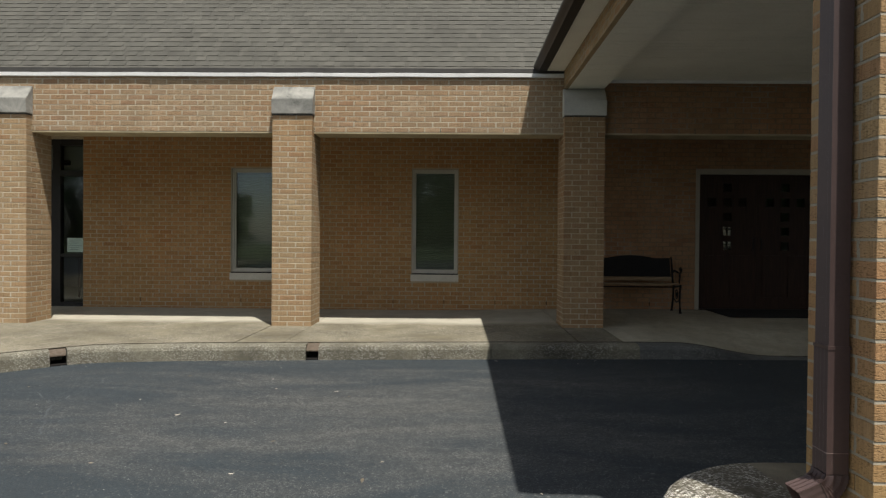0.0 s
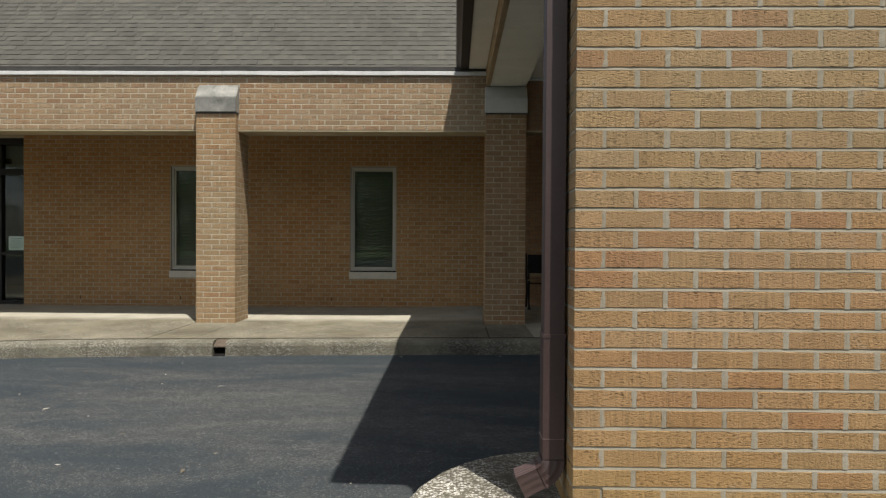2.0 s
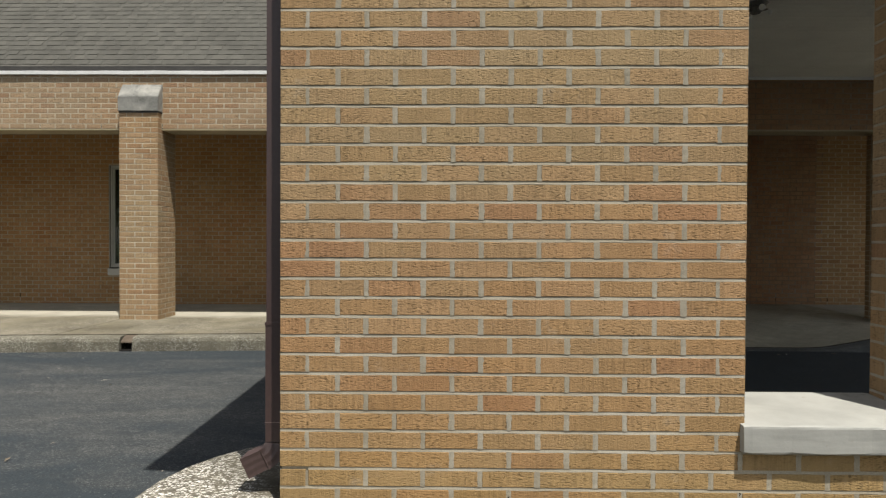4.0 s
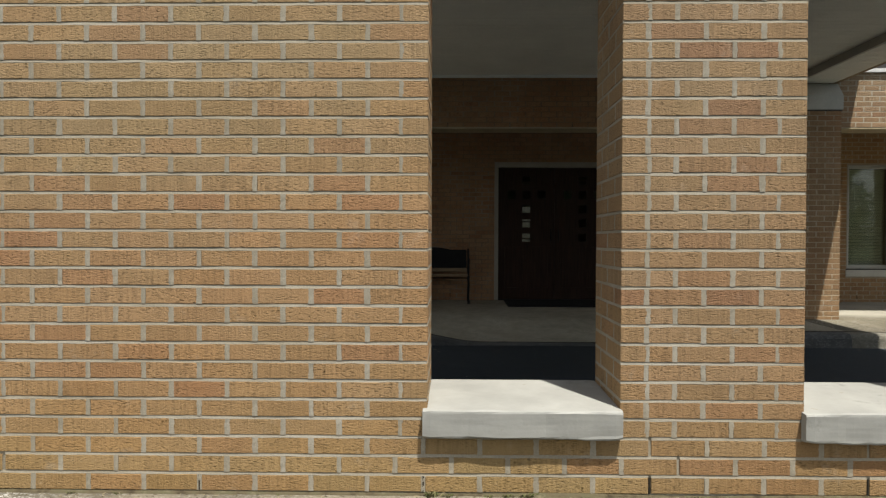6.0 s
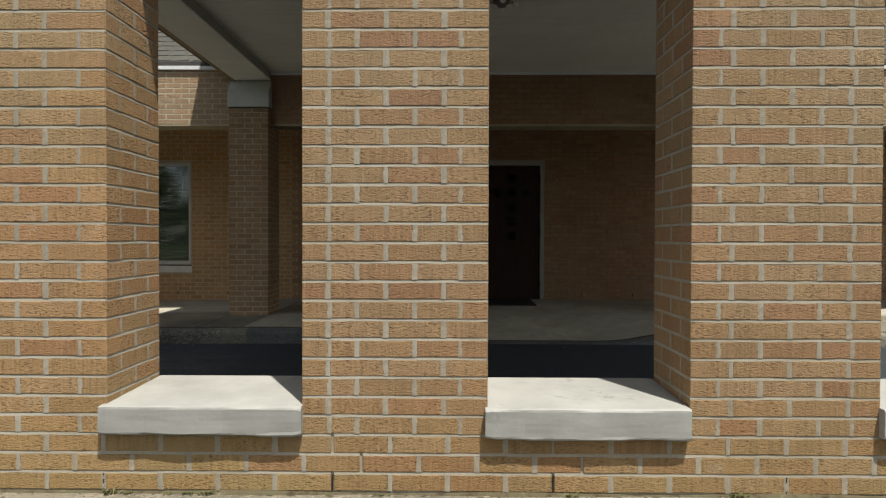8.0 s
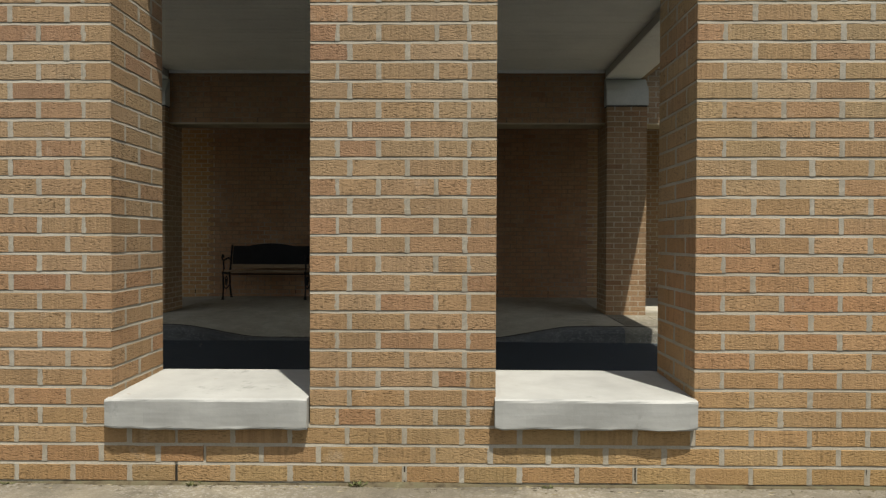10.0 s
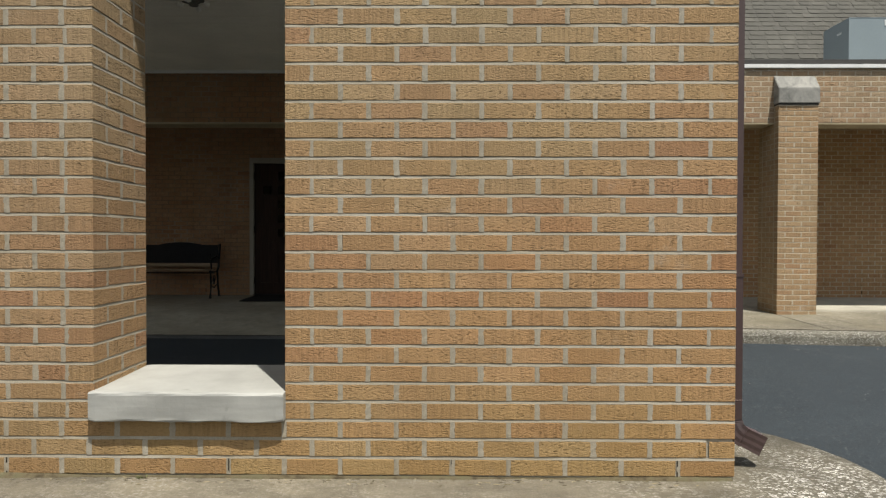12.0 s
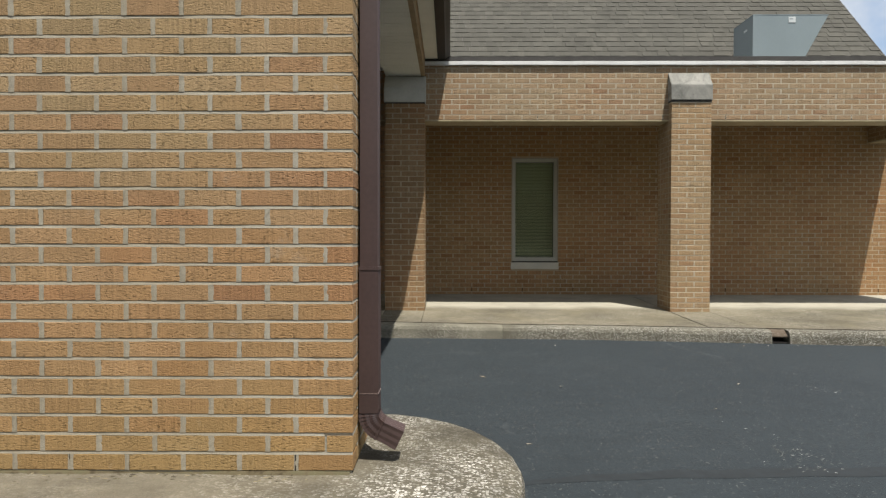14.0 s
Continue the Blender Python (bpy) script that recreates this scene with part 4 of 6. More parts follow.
    bm.faces.new(rings[0])
    mouth = bm.faces.new(rings[-1][::-1])
    bmesh.ops.recalc_face_normals(bm, faces=bm.faces)
    bmesh.ops.inset_individual(bm, faces=[mouth], thickness=0.003, depth=-0.03)
    part("elbow", bm, BROWN, base, "pleated brown elbow turned outwards")
    bm = boxes((cx - w / 2 - 0.0015, cx + w / 2 + 0.0015, y0 - 0.0015, y1 + 0.0015, 0.240 + drop, 0.2415 + drop))
    part("crimp", bm, PALERIM, base, "pale rim of the pipe end")
    part("strap", boxes((cx - w / 2 - 0.003, cx + w / 2 + 0.003, y0 - 0.02, y1 + 0.02, 2.5, 2.525)), BROWN, base)
    return base


downspout(-1)
downspout(1)

# ---- canopy over the entrance ----
CEIL = 3.037
canopy = thing("canopy", "shingled gable canopy with cream vinyl ceiling", "canopy", kind="structure")
bm = bmesh.new()
y = 0.40
n = 0
# ceiling boards, each with a shallow groove beside it
while y < 6.0:
    b = min(y + 0.1, 6.0)
    box(bm, 0.492, WALL_R - 0.492, y + 0.008, b, CEIL, CEIL + 0.02)
    y = b
box(bm, 0.49, WALL_R - 0.49, 0.40, 6.0, CEIL + 0.014, CEIL + 0.06)
ceiling = part("ceiling", bm, CREAM)
tagged(ceiling, "cream vinyl board ceiling of the canopy", "ceiling", kind="structure")
part("trim", boxes((0.50, WALL_R - 0.50, BEAM_Y - 0.025, BEAM_Y - 0.002, CEIL - 0.035, CEIL - 0.001)), WHITE, canopy, "white trim at the wall")
for side in (0, 1):
    def mx(a, b):
        return (a, b) if side == 0 else (WALL_R - b, WALL_R - a)
    # brick clad side beam with a vinyl underside
    part("beam_core", boxes((*mx(-0.0175, 0.03), 0.40, 6.0, 2.937, 3.35), (*mx(0.03, 0.488), 0.40, 6.3, 2.945, 3.35)), MORTAR, canopy)
    part("beam_soffit", boxes(*[(*mx(0.035, 0.492), 0.402 + 0.1 * k, 0.394 + 0.1 * (k + 1), 2.928, 2.938) for k in range(56)], (*mx(0.035, 0.492), 0.402, 5.985, 2.9375, 2.944)), CREAM, canopy, "cream vinyl beam wrap")
    # the inner side is darker than the beam's underside
    part("beam_side", boxes((*mx(0.474, 0.494), 0.402, 5.985, 2.945, CEIL)), DARKERVINYL, canopy, "darker inner side of the beam")
    part("beam_ledge", boxes((*mx(-0.016, 0.034), 0.402, 6.0, 2.926, 2.936)), LEDGE, canopy)
    bricks = []
    for c in range(44, 49):
        z0 = 2.942 - 44 * CO
        bricks += brick_row("left" if side == 0 else "right", mx(-0.020, -0.020)[0], 0.41, 6.0, c, z0, 0.0)
    lay(bricks, taken(), canopy, lambda p: False)
    # boxed eave: soffit boards, gutter
    bm = bmesh.new()
    yy = 0.0
    while yy < 6.0:
        box(bm, *mx(-0.25 + 0.06 * side, -0.022), yy + 0.003, min(yy + 0.15, 6.0), 3.150, 3.160)
        yy += 0.15
    part("eave_soffit", bm, CREAM, canopy, "cream vinyl eave soffit")
    g = [(-0.245, 3.30), (-0.245, 3.140), (-0.345, 3.140), (-0.36, 3.155), (-0.392, 3.175), (-0.408, 3.19), (-0.408, 3.222), (-0.396, 3.222), (-0.396, 3.195), (-0.345, 3.16), (-0.26, 3.152), (-0.26, 3.30)]
    if side:
        g = [(WALL_R - 0.06 - px_, pz_) for px_, pz_ in g]
    part("gutter", prism(bmesh.new(), g, "y", 0.0, 6.0), GUTTER, canopy, "dark brown gutter")
    part("eave_end", boxes((*mx(-0.26 + 0.06 * side, -0.002), -0.008, -0.002, 3.15, 3.34)), BROWN, canopy)
    # roof slope
    t = 2.0 / MID
    e = -0.30 + 0.06 * side
    o = [(e, 3.27), (MID, 3.27 + t * (MID - e)), (MID, 3.33 + t * (MID - e)), (e, 3.33)]
    if side:
        o = [(WALL_R - px_, pz_) for px_, pz_ in o]
    part("roof_slope", prism(bmesh.new(), o, "y", -0.03, 9.0), ROOFMEMB, canopy)

# ceiling lamp
lamp = thing("ceiling_lamp", "dark bronze flush ceiling lamp with small frosted bulbs", "lamp", at=(3.30, 3.48, CEIL))
bm = bmesh.new()
bmesh.ops.create_cone(bm, cap_ends=True, segments=28, radius1=0.08, radius2=0.105, depth=0.03, matrix=Matrix.Translation((0, 0, -0.0175)))
part("canopy_plate", bm, LAMPMETAL, lamp)
bm = bmesh.new()
bmesh.ops.create_cone(bm, cap_ends=True, segments=20, radius1=0.04, radius2=0.05, depth=0.05, matrix=Matrix.Translation((0, 0, -0.06)))
part("stem", bm, LAMPMETAL, lamp)
for k in range(4):
    a = math.pi / 2 * k
    c = Vector((0.12 * math.cos(a), 0.12 * math.sin(a), -0.06))
    bm = tube(bmesh.new(), [(0.04 * math.cos(a), 0.04 * math.sin(a), -0.065), c * 0.8, c], 0.009)
    arm = part("arm", bm, LAMPMETAL, lamp)
    bm = bmesh.new()
    bmesh.ops.create_uvsphere(bm, u_segments=14, v_segments=10, radius=0.027, matrix=Matrix.Translation(c + Vector((0, 0, -0.012))))
    part("bulb", bm, BULB, lamp)

# ---- covered walk: beam, flat roof ----
WALL_L = -12.6
beam = thing("beam", "brick fascia beam of the covered walk", "beam", kind="structure")
part("mortar_bed", boxes((WALL_L, END_X - 0.006, BEAM_Y + 0.005, BEAM_Y + 0.32, LINTEL + 0.004, BEAM_TOP + 0.048)), PALEMORTAR, beam)
part("lintel", boxes((WALL_L, END_X - 0.004, BEAM_Y + 0.003, BEAM_Y + 0.33, LINTEL - 0.008, LINTEL + 0.003)), BEIGE, beam, "beige steel lintel under the brick")
soffit = part("walk_ceiling", boxes((WALL_L, 13.69, BEAM_Y + 0.33, BACK_Y + 0.02, 2.76, 2.80)), WHITE)
tagged(soffit, "cream soffit of the covered walk", "ceiling", kind="structure")
flat = thing("flat_roof", "flat walk roof with white metal edge", "roof", kind="structure")
part("deck", boxes((WALL_L, END_X, BEAM_Y + 0.02, BACK_Y + 0.3, BEAM_TOP + 0.06, BEAM_TOP + 0.085)), ROOFMEMB, flat)
bm = bmesh.new()
x = WALL_L
while x < END_X:
    b = min(x + 3.05, END_X + 0.02)
    piece = boxes((x, b - 0.002, BEAM_Y - 0.032, BEAM_Y + 0.03, BEAM_TOP + 0.006, BEAM_TOP + 0.055), bevel=0.004)
    bmesh.ops.subdivide_edges(piece, edges=[e for e in piece.edges if e.calc_length() > 1], cuts=24)
    for v in piece.verts:
        v.co.z += 0.004 * noise.noise((v.co.x * 1.7, 3, 0)) + (0.004 * noise.noise((v.co.x * 5, 0, 8)) if v.co.z > BEAM_TOP + 0.03 else 0)
        v.co.y += 0.004 * noise.noise((v.co.x * 2.2, 0, 1))
    me = bpy.data.meshes.new("piece")
    piece.to_mesh(me)
    piece.free()
    bm.from_mesh(me)
    bpy.data.meshes.remove(me)
    x = b
part("edge_trim", bm, TRIM, flat, "white metal roof edge")
bm = boxes((WALL_L, END_X + 0.02, BEAM_Y - 0.02, BEAM_Y + 0.10, BEAM_TOP + 0.062, BEAM_TOP + 0.118))
bmesh.ops.subdivide_edges(bm, edges=[e for e in bm.edges if e.calc_length() > 5], cuts=90)
for v in bm.verts:
    v.co.z += 0.006 * noise.noise((v.co.x * 2.3, 0, 5)) if v.co.z > BEAM_TOP + 0.1 else 0
part("drip_edge", bm, DARKEDGE, flat, "dark worn roofing edge")
part("end_wall", boxes((END_X - 0.02, END_X, BEAM_Y + 0.42, BACK_Y, 2.80, BEAM_TOP + 0.06)), MORTAR, flat)

beam_bricks = []
zb = LINTEL + 0.012
for c in range(0, 11):
    top = BEAM_TOP + 0.005
    for a, b in ((-9.5, 0.35), (6.35, END_X)):
        beam_bricks += brick_row("front", BEAM_Y, a, b, c, zb, 0.03, top)
beam_beds = taken()
# return of the beam at the open end of the walk
RETURN_X = 13.69
part("return_core", boxes((RETURN_X + 0.005, END_X - 0.006, BEAM_Y + 0.325, BACK_Y + 0.004, LINTEL + 0.004, 2.80)), PALEMORTAR, beam)
part("return_lintel", boxes((RETURN_X - 0.004, END_X - 0.004, BEAM_Y + 0.332, BACK_Y + 0.002, LINTEL - 0.008, LINTEL + 0.003)), BEIGE, beam, "beige steel lintel under the brick")
return_bricks = []
for c in range(0, 6):
    return_bricks += brick_row("left", RETURN_X, BEAM_Y + 0.33, BACK_Y, c, zb, 0.03)
return_beds = taken()
under_canopy = []
for c in range(0, 11):
    under_canopy += brick_row("front", BEAM_Y, 0.35, 6.35, c, zb, 0.03, top)
under_canopy_beds = taken()
for k in range(-11, 18):
    part("weep_hole", boxes((k * 4 * B + 0.03 - 0.0035, k * 4 * B + 0.03 + 0.0035, BEAM_Y - 0.0004, BEAM_Y + 0.02, zb, zb + CO - JOINT)), DARK, beam)

# ---- columns ----
def column(x, kind_of):
    col = thing("column", "square buff brick column with " + ("a weathered sloping stone cap" if kind_of == "cap" else "a clean sloping stone cap under the canopy beam"),
                "column", "columns of the covered walk", at=(x, COL_Y, 0))
    foot = -0.14
    top = 2.545 + (0.015 if kind_of != "cap" else 0.045 if x > 5 else 0.02)
    part("mortar_bed", boxes((S, COL_W - S, S, COL_W - S, foot - 0.1, top + 0.02)), PALEMORTAR, col)
    if kind_of == "cap":
        bm = bmesh.new()
        up = 0.045 if x > 5 else 0.02
        o = [(-0.022, 2.548 + up), (-0.022, 2.740 + up), (0.108, 2.925 + up), (0.16, 2.925 + up), (0.16, 2.548 + up)]
        prism(bm, o, "x", -0.010, COL_W + 0.010)
        bmesh.ops.bevel(bm, geom=list(bm.edges), offset=0.006, segments=2, affect="EDGES")
        bmesh.ops.subdivide_edges(bm, edges=[e for e in bm.edges if e.calc_length() > 0.1], cuts=6, use_grid_fill=True)
        for v in bm.verts:
            v.co += 0.004 * Vector((noise.noise(v.co * 8 + Vector((x, 0, 0))), noise.noise(v.co * 8 + Vector((x, 9, 0))), noise.noise(v.co * 8 + Vector((x, 0, 9)))))
        part("cap", bm, CAP, col, "weathered grey stone cap")
        part("neck", boxes((-0.004, COL_W + 0.004, -0.004, COL_W, 2.530 + up, 2.549 + up)), DARKEDGE, col)
    else:
        bm = prism(bmesh.new(), [(-0.022, 2.565), (-0.022, 2.752), (0.100, 2.925), (COL_W, 2.925), (COL_W, 2.565)], "x", -0.014, COL_W + 0.014)
        bmesh.ops.bevel(bm, geom=list(bm.edges), offset=0.005, segments=2, affect="EDGES")
        part("cap", bm, BLOCK, col, "clean grey stone cap")
        part("neck", boxes((-0.004, COL_W + 0.004, -0.004, COL_W, 2.549, 2.566)), DARKEDGE, col)
    bricks = pier_bricks(0, COL_W, 0, COL_W, foot, 0, 40, ("front", "back", "left", "right"), 0.0, 0.0, True)
    bricks = [b for b in bricks if b[0].translation.z < top]
    return col, bricks, taken()


column_jobs = [column(x, "block" if i in (2, 3) else "cap") for i, x in enumerate(COLS)]

# ---- building wall behind ----
back_wall = thing("wall_north", "buff brick front wall of the building", "wall", kind="structure")
PB = -0.10
WIN = [(-4.985, -4.24), (-2.088, -1.345), (8.012, 8.757)]
W_LOW, W_SILL, W_TOP = 0.325, 0.445, 2.112
ENTRY = (2.397, 4.273 + 0.06, 2.142)
SHOP = (-9.25, -7.375, 2.56)
holes = [(a, b, W_LOW, W_TOP) for a, b in WIN] + [(ENTRY[0], ENTRY[1], -0.3, ENTRY[2]), (SHOP[0], SHOP[1], -0.3, SHOP[2])]


def strips(x0, x1, y0, y1, z0, z1, gaps):
    """A wall with through openings, as butted blocks."""
    bm = bmesh.new()
    x = x0
    for a, b, lo, hi in sorted(gaps):
        box(bm, x, a, y0, y1, z0, z1)
        if lo > z0:
            box(bm, a, b, y0, y1, z0, lo)
        box(bm, a, b, y0, y1, hi, z1)
        x = b
    box(bm, x, x1, y0, y1, z0, z1)
    return bm


part("mortar_bed", strips(WALL_L, END_X, BACK_Y + 0.005, BACK_Y + 0.30, -0.4, 3.3, holes), WARMMORTAR, back_wall)
north_bricks = []
for c in range(-1, 45):
    z = PB + c * CO
    if z > 2.72:
        break
    cuts = []
    for a, b, lo, hi in sorted(holes):
        if z + CO - JOINT > lo + 0.005 and z < hi - 0.01:
            cuts.append((a, b))
    x = -9.6
    for a, b in cuts + [(END_X, END_X)]:
        if a > x:
            north_bricks += brick_row("front", BACK_Y, x, a - (0.004 if a < END_X else 0), c, PB, 0.06)
        x = max(x, b + 0.004)
for k in range(-11, 18):
    x = k * 4 * B + 0.06
    if not any(a - 0.1 < x < b + 0.1 for a, b, lo, hi in holes if lo < 0):
        part("weep_hole", boxes((x - 0.005, x + 0.005, BACK_Y - 0.0004, BACK_Y + 0.02, PB + CO, PB + 2 * CO - JOINT)), DARK, back_wall)
north_beds = taken()

# closing walls, floor and ceiling of the building
wall_e = part("wall_east", boxes((END_X - 0.30, END_X - 0.002, BACK_Y + 0.30, 17.0, -0.4, 3.3)), MORTAR)
tagged(wall_e, "side wall of the building", "wall", kind="structure")
prism_e = bmesh.new()
prism(prism_e, [(BACK_Y - 0.3, 3.3), (17.2, 3.3), (12.4, 8.25)], "x", END_X - 0.28, END_X - 0.12)
tagged(part("gable_east", prism_e, MORTAR), "gable wall of the building", "wall", kind="structure")
tagged(part("wall_west", boxes((WALL_L - 0.3, WALL_L, BEAM_Y, 17.3, -0.4, 3.3)), MORTAR), "side wall of the building", "wall", kind="structure")
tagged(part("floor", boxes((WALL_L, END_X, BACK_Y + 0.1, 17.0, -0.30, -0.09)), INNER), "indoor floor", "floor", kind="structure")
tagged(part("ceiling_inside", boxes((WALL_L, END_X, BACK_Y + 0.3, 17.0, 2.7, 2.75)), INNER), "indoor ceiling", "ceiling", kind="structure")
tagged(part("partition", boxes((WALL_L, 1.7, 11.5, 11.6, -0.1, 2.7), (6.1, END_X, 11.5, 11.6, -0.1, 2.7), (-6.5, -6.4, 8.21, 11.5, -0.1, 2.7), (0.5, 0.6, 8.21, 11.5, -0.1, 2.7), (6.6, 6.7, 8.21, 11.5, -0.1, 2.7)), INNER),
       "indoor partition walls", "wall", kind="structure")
# rear wall with a glazed door and a window, seen through the small panes of the entrance
REAR = [("door_3", 2.05, 4.40, -0.09, 1.98), ("window_4", 6.55, 7.40, 0.72, 1.65)]
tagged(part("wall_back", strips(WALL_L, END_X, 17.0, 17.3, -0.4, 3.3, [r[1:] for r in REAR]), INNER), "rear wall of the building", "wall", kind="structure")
for nm, a, b, lo, hi in REAR:
    rear = thing(nm, "glazed rear opening with small panes", nm[:-2], kind="structure", at=(a, 17.1, lo))
    w, h = b - a, hi - lo
    part("frame", boxes((0.0, 0.06, 0.0, 0.1, 0.0, h), (w - 0.06, w, 0.0, 0.1, 0.0, h), (0.06, w - 0.06, 0.0, 0.1, 0.0, 0.06), (0.06, w - 0.06, 0.0, 0.1, h - 0.06, h)), INNER, rear)
    nx, nz = round(w / 0.3), round(h / 0.25)
    for k in range(1, nx):
        part("muntin", boxes((w * k / nx - 0.02, w * k / nx + 0.02, 0.03, 0.07, 0.06, h - 0.06)), INNER, rear)
    for k in range(1, nz):
        part("glazing_bar", boxes((0.06, w - 0.06, 0.034, 0.066, h * k / nz - 0.018, h * k / nz + 0.018)), INNER, rear)
    g = part("pane", boxes((0.05, w - 0.05, 0.048, 0.052, 0.05, h - 0.05)), BRONZEGLASS, rear)
    g.visible_shadow = False

# ---- windows ----
def window(i, a, b):
    w = thing("window_%d" % (i + 1), "narrow fixed window with pale frame and closed blinds", "window", "windows of the front wall", "structure", at=(a, BACK_Y, 0))
    W, f = b - a, 0.032
    y0 = 0.035
    for nm, r in (("frame_side", (0.012, 0.012 + f)), ("frame_side", (W - f - 0.012, W - 0.012))):
        part(nm, boxes((*r, y0, y0 + 0.09, W_SILL + 0.012, W_TOP - 0.012), bevel=0.004), FRAME, w)
    for z0, z1 in ((W_SILL + 0.004, W_SILL + 0.044), (W_TOP - 0.045, W_TOP - 0.012)):
        part("frame_rail", boxes((0.012, W - 0.012, y0 + 0.002, y0 + 0.088, z0, z1), bevel=0.004), FRAME, w)
    # inner stop
    q = 0.012 + f
    part("glazing_bead", boxes((q, q + 0.022, y0 + 0.02, y0 + 0.06, W_SILL + 0.044, W_TOP - 0.045), (W - q - 0.022, W - q, y0 + 0.02, y0 + 0.06, W_SILL + 0.044, W_TOP - 0.045),
                               (q + 0.022, W - q - 0.022, y0 + 0.02, y0 + 0.06, W_SILL + 0.044, W_SILL + 0.066), (q + 0.022, W - q - 0.022, y0 + 0.02, y0 + 0.06, W_TOP - 0.067, W_TOP - 0.045)), FRAME, w)
    g = part("pane", boxes((q + 0.01, W - q - 0.01, y0 + 0.038, y0 + 0.044, W_SILL + 0.05, W_TOP - 0.05)), GLASS, w)
    g.visible_shadow = False
    tint = OLIVE if i == 2 else BLIND
    bm = bmesh.new()
    z = W_SILL + 0.06
    while z < W_TOP - 0.07:
        bmesh.ops.create_cube(bm, size=1, matrix=pose(W / 2, y0 + 0.115, z, -40, 0, 0) @ Matrix.Diagonal((W - 0.13, 0.025, 0.0016, 1)))
        z += 0.0235
    tagged(part("blind_slats", bm, tint, w, "closed olive blind slats" if i == 2 else "closed grey-green blind slats"), kind="stuff")
    for u in (0.27, 0.73):
        part("blind_cord", boxes((W * u - 0.0025, W * u + 0.0025, y0 + 0.0985, y0 + 0.1, W_SILL + 0.05, W_TOP - 0.06)), tint, w)
    part("caulk", boxes((0.0, 0.012, 0.004, 0.10, W_SILL, W_TOP), (W - 0.012, W, 0.004, 0.10, W_SILL, W_TOP), (0.012, W - 0.012, 0.004, 0.10, W_TOP - 0.012, W_TOP)), DOORFRAME, w)
    part("window_sill", boxes((-0.012, W + 0.008, -0.022, 0.14, W_LOW, W_SILL - 0.012), bevel=0.005), SILLSTONE, w, "pale stone window sill")
    part("sill_gap", boxes((0.0, W, 0.01, 0.13, W_SILL - 0.013, W_SILL + 0.005)), DARK, w)
    part("reveal", boxes((0.0, W, 0.16, 0.30, W_LOW, W_SILL)), DOORFRAME, w)


for i, (a, b) in enumerate(WIN):
    window(i, a, b)

# ---- entrance doors ----
entry = thing("door_1", "pair of dark wooden doors with small panes set as crosses", "door", kind="structure", at=(0, BACK_Y, 0))
x0, x1, zt = ENTRY
DX0, DX1, DT = 2.457, 4.273, 2.058
fz = -0.085
part("door_frame", boxes((x0, DX0, -0.006, 0.14, fz, zt), (DX1, x1, -0.006, 0.14, fz, zt), (DX0, DX1, -0.006, 0.14, DT, zt), bevel=0.004), DOORFRAME, entry, "cream painted door frame")
part("threshold", boxes((DX0, DX1, -0.02, 0.16, fz, fz + 0.018), bevel=0.004), BLACKMETAL, entry)
for leaf in (0, 1):
    a = DX0 + 0.004 if leaf == 0 else (DX0 + DX1) / 2 + 0.002
    b = (DX0 + DX1) / 2 - 0.002 if leaf == 0 else DX1 - 0.004
    cx = (a + b) / 2
    zs = [1.85, 1.62, 1.39, 1.16, 0.93]
    panes = [(cx, z) for z in zs] + [(cx - 0.24, 1.62), (cx + 0.24, 1.62)]
    hw, hh = 0.075, 0.078
    # the leaf is cut round each pane
    bm = bmesh.new()
    levels = sorted({fz + 0.02, DT - 0.003} | {z + s * hh for z in zs for s in (-1, 1)})
    for lo, hi in zip(levels, levels[1:]):
        mid = (lo + hi) / 2
        row = sorted(p for p in panes if abs(p[1] - mid) < hh)
        x = a
        for px_, pz_ in row:
            box(bm, x, px_ - hw, 0.05, 0.095, lo, hi)
            x = px_ + hw
        box(bm, x, b, 0.05, 0.095, lo, hi)
    d = part("door_leaf", bm, DOORWOOD, entry, "dark stained wooden door leaf")
    for px_, pz_ in panes:
        part("pane_stop", boxes((px_ - hw, px_ - hw + 0.012, 0.042, 0.06, pz_ - hh, pz_ + hh), (px_ + hw - 0.012, px_ + hw, 0.042, 0.06, pz_ - hh, pz_ + hh),
                                (px_ - hw + 0.012, px_ + hw - 0.012, 0.042, 0.06, pz_ - hh, pz_ - hh + 0.012), (px_ - hw + 0.012, px_ + hw - 0.012, 0.042, 0.06, pz_ + hh - 0.012, pz_ + hh)), DOORWOOD, d)
        g = part("pane", boxes((px_ - hw, px_ + hw, 0.068, 0.073, pz_ - hh, pz_ + hh)), GLASS, d)
        g.visible_shadow = False
    for s in (-1, 1):
        part("raised_panel", boxes((cx + s * 0.2 - 0.15, cx + s * 0.2 + 0.15, 0.042, 0.052, 0.12, 0.78), bevel=0.006), DOORWOOD, d)
    hx = b - 0.06 if leaf == 0 else a + 0.06
    bm = tube(bmesh.new(), [(hx, 0.05, 0.86), (hx, 0.005, 0.88), (hx, 0.0, 0.95), (hx, 0.005, 1.04), (hx, 0.05, 1.06)], 0.010)
    part("door_handle", bm, BLACKMETAL, d, "dark metal pull handle")
    for z in (0.15, 0.98, 1.85):
        hx = a if leaf == 0 else b
        bm = bmesh.new()
        bmesh.ops.create_cone(bm, cap_ends=True, segments=10, radius1=0.009, radius2=0.009, depth=0.11, matrix=Matrix.Translation((hx, 0.044, z)))
        part("hinge", bm, BLACKMETAL, d)

mat = part("door_mat", boxes((2.54, 4.09, 6.95, 7.84, 0.0, 0.013), bevel=0.004), RUBBER)
mat.location.z = -0.088
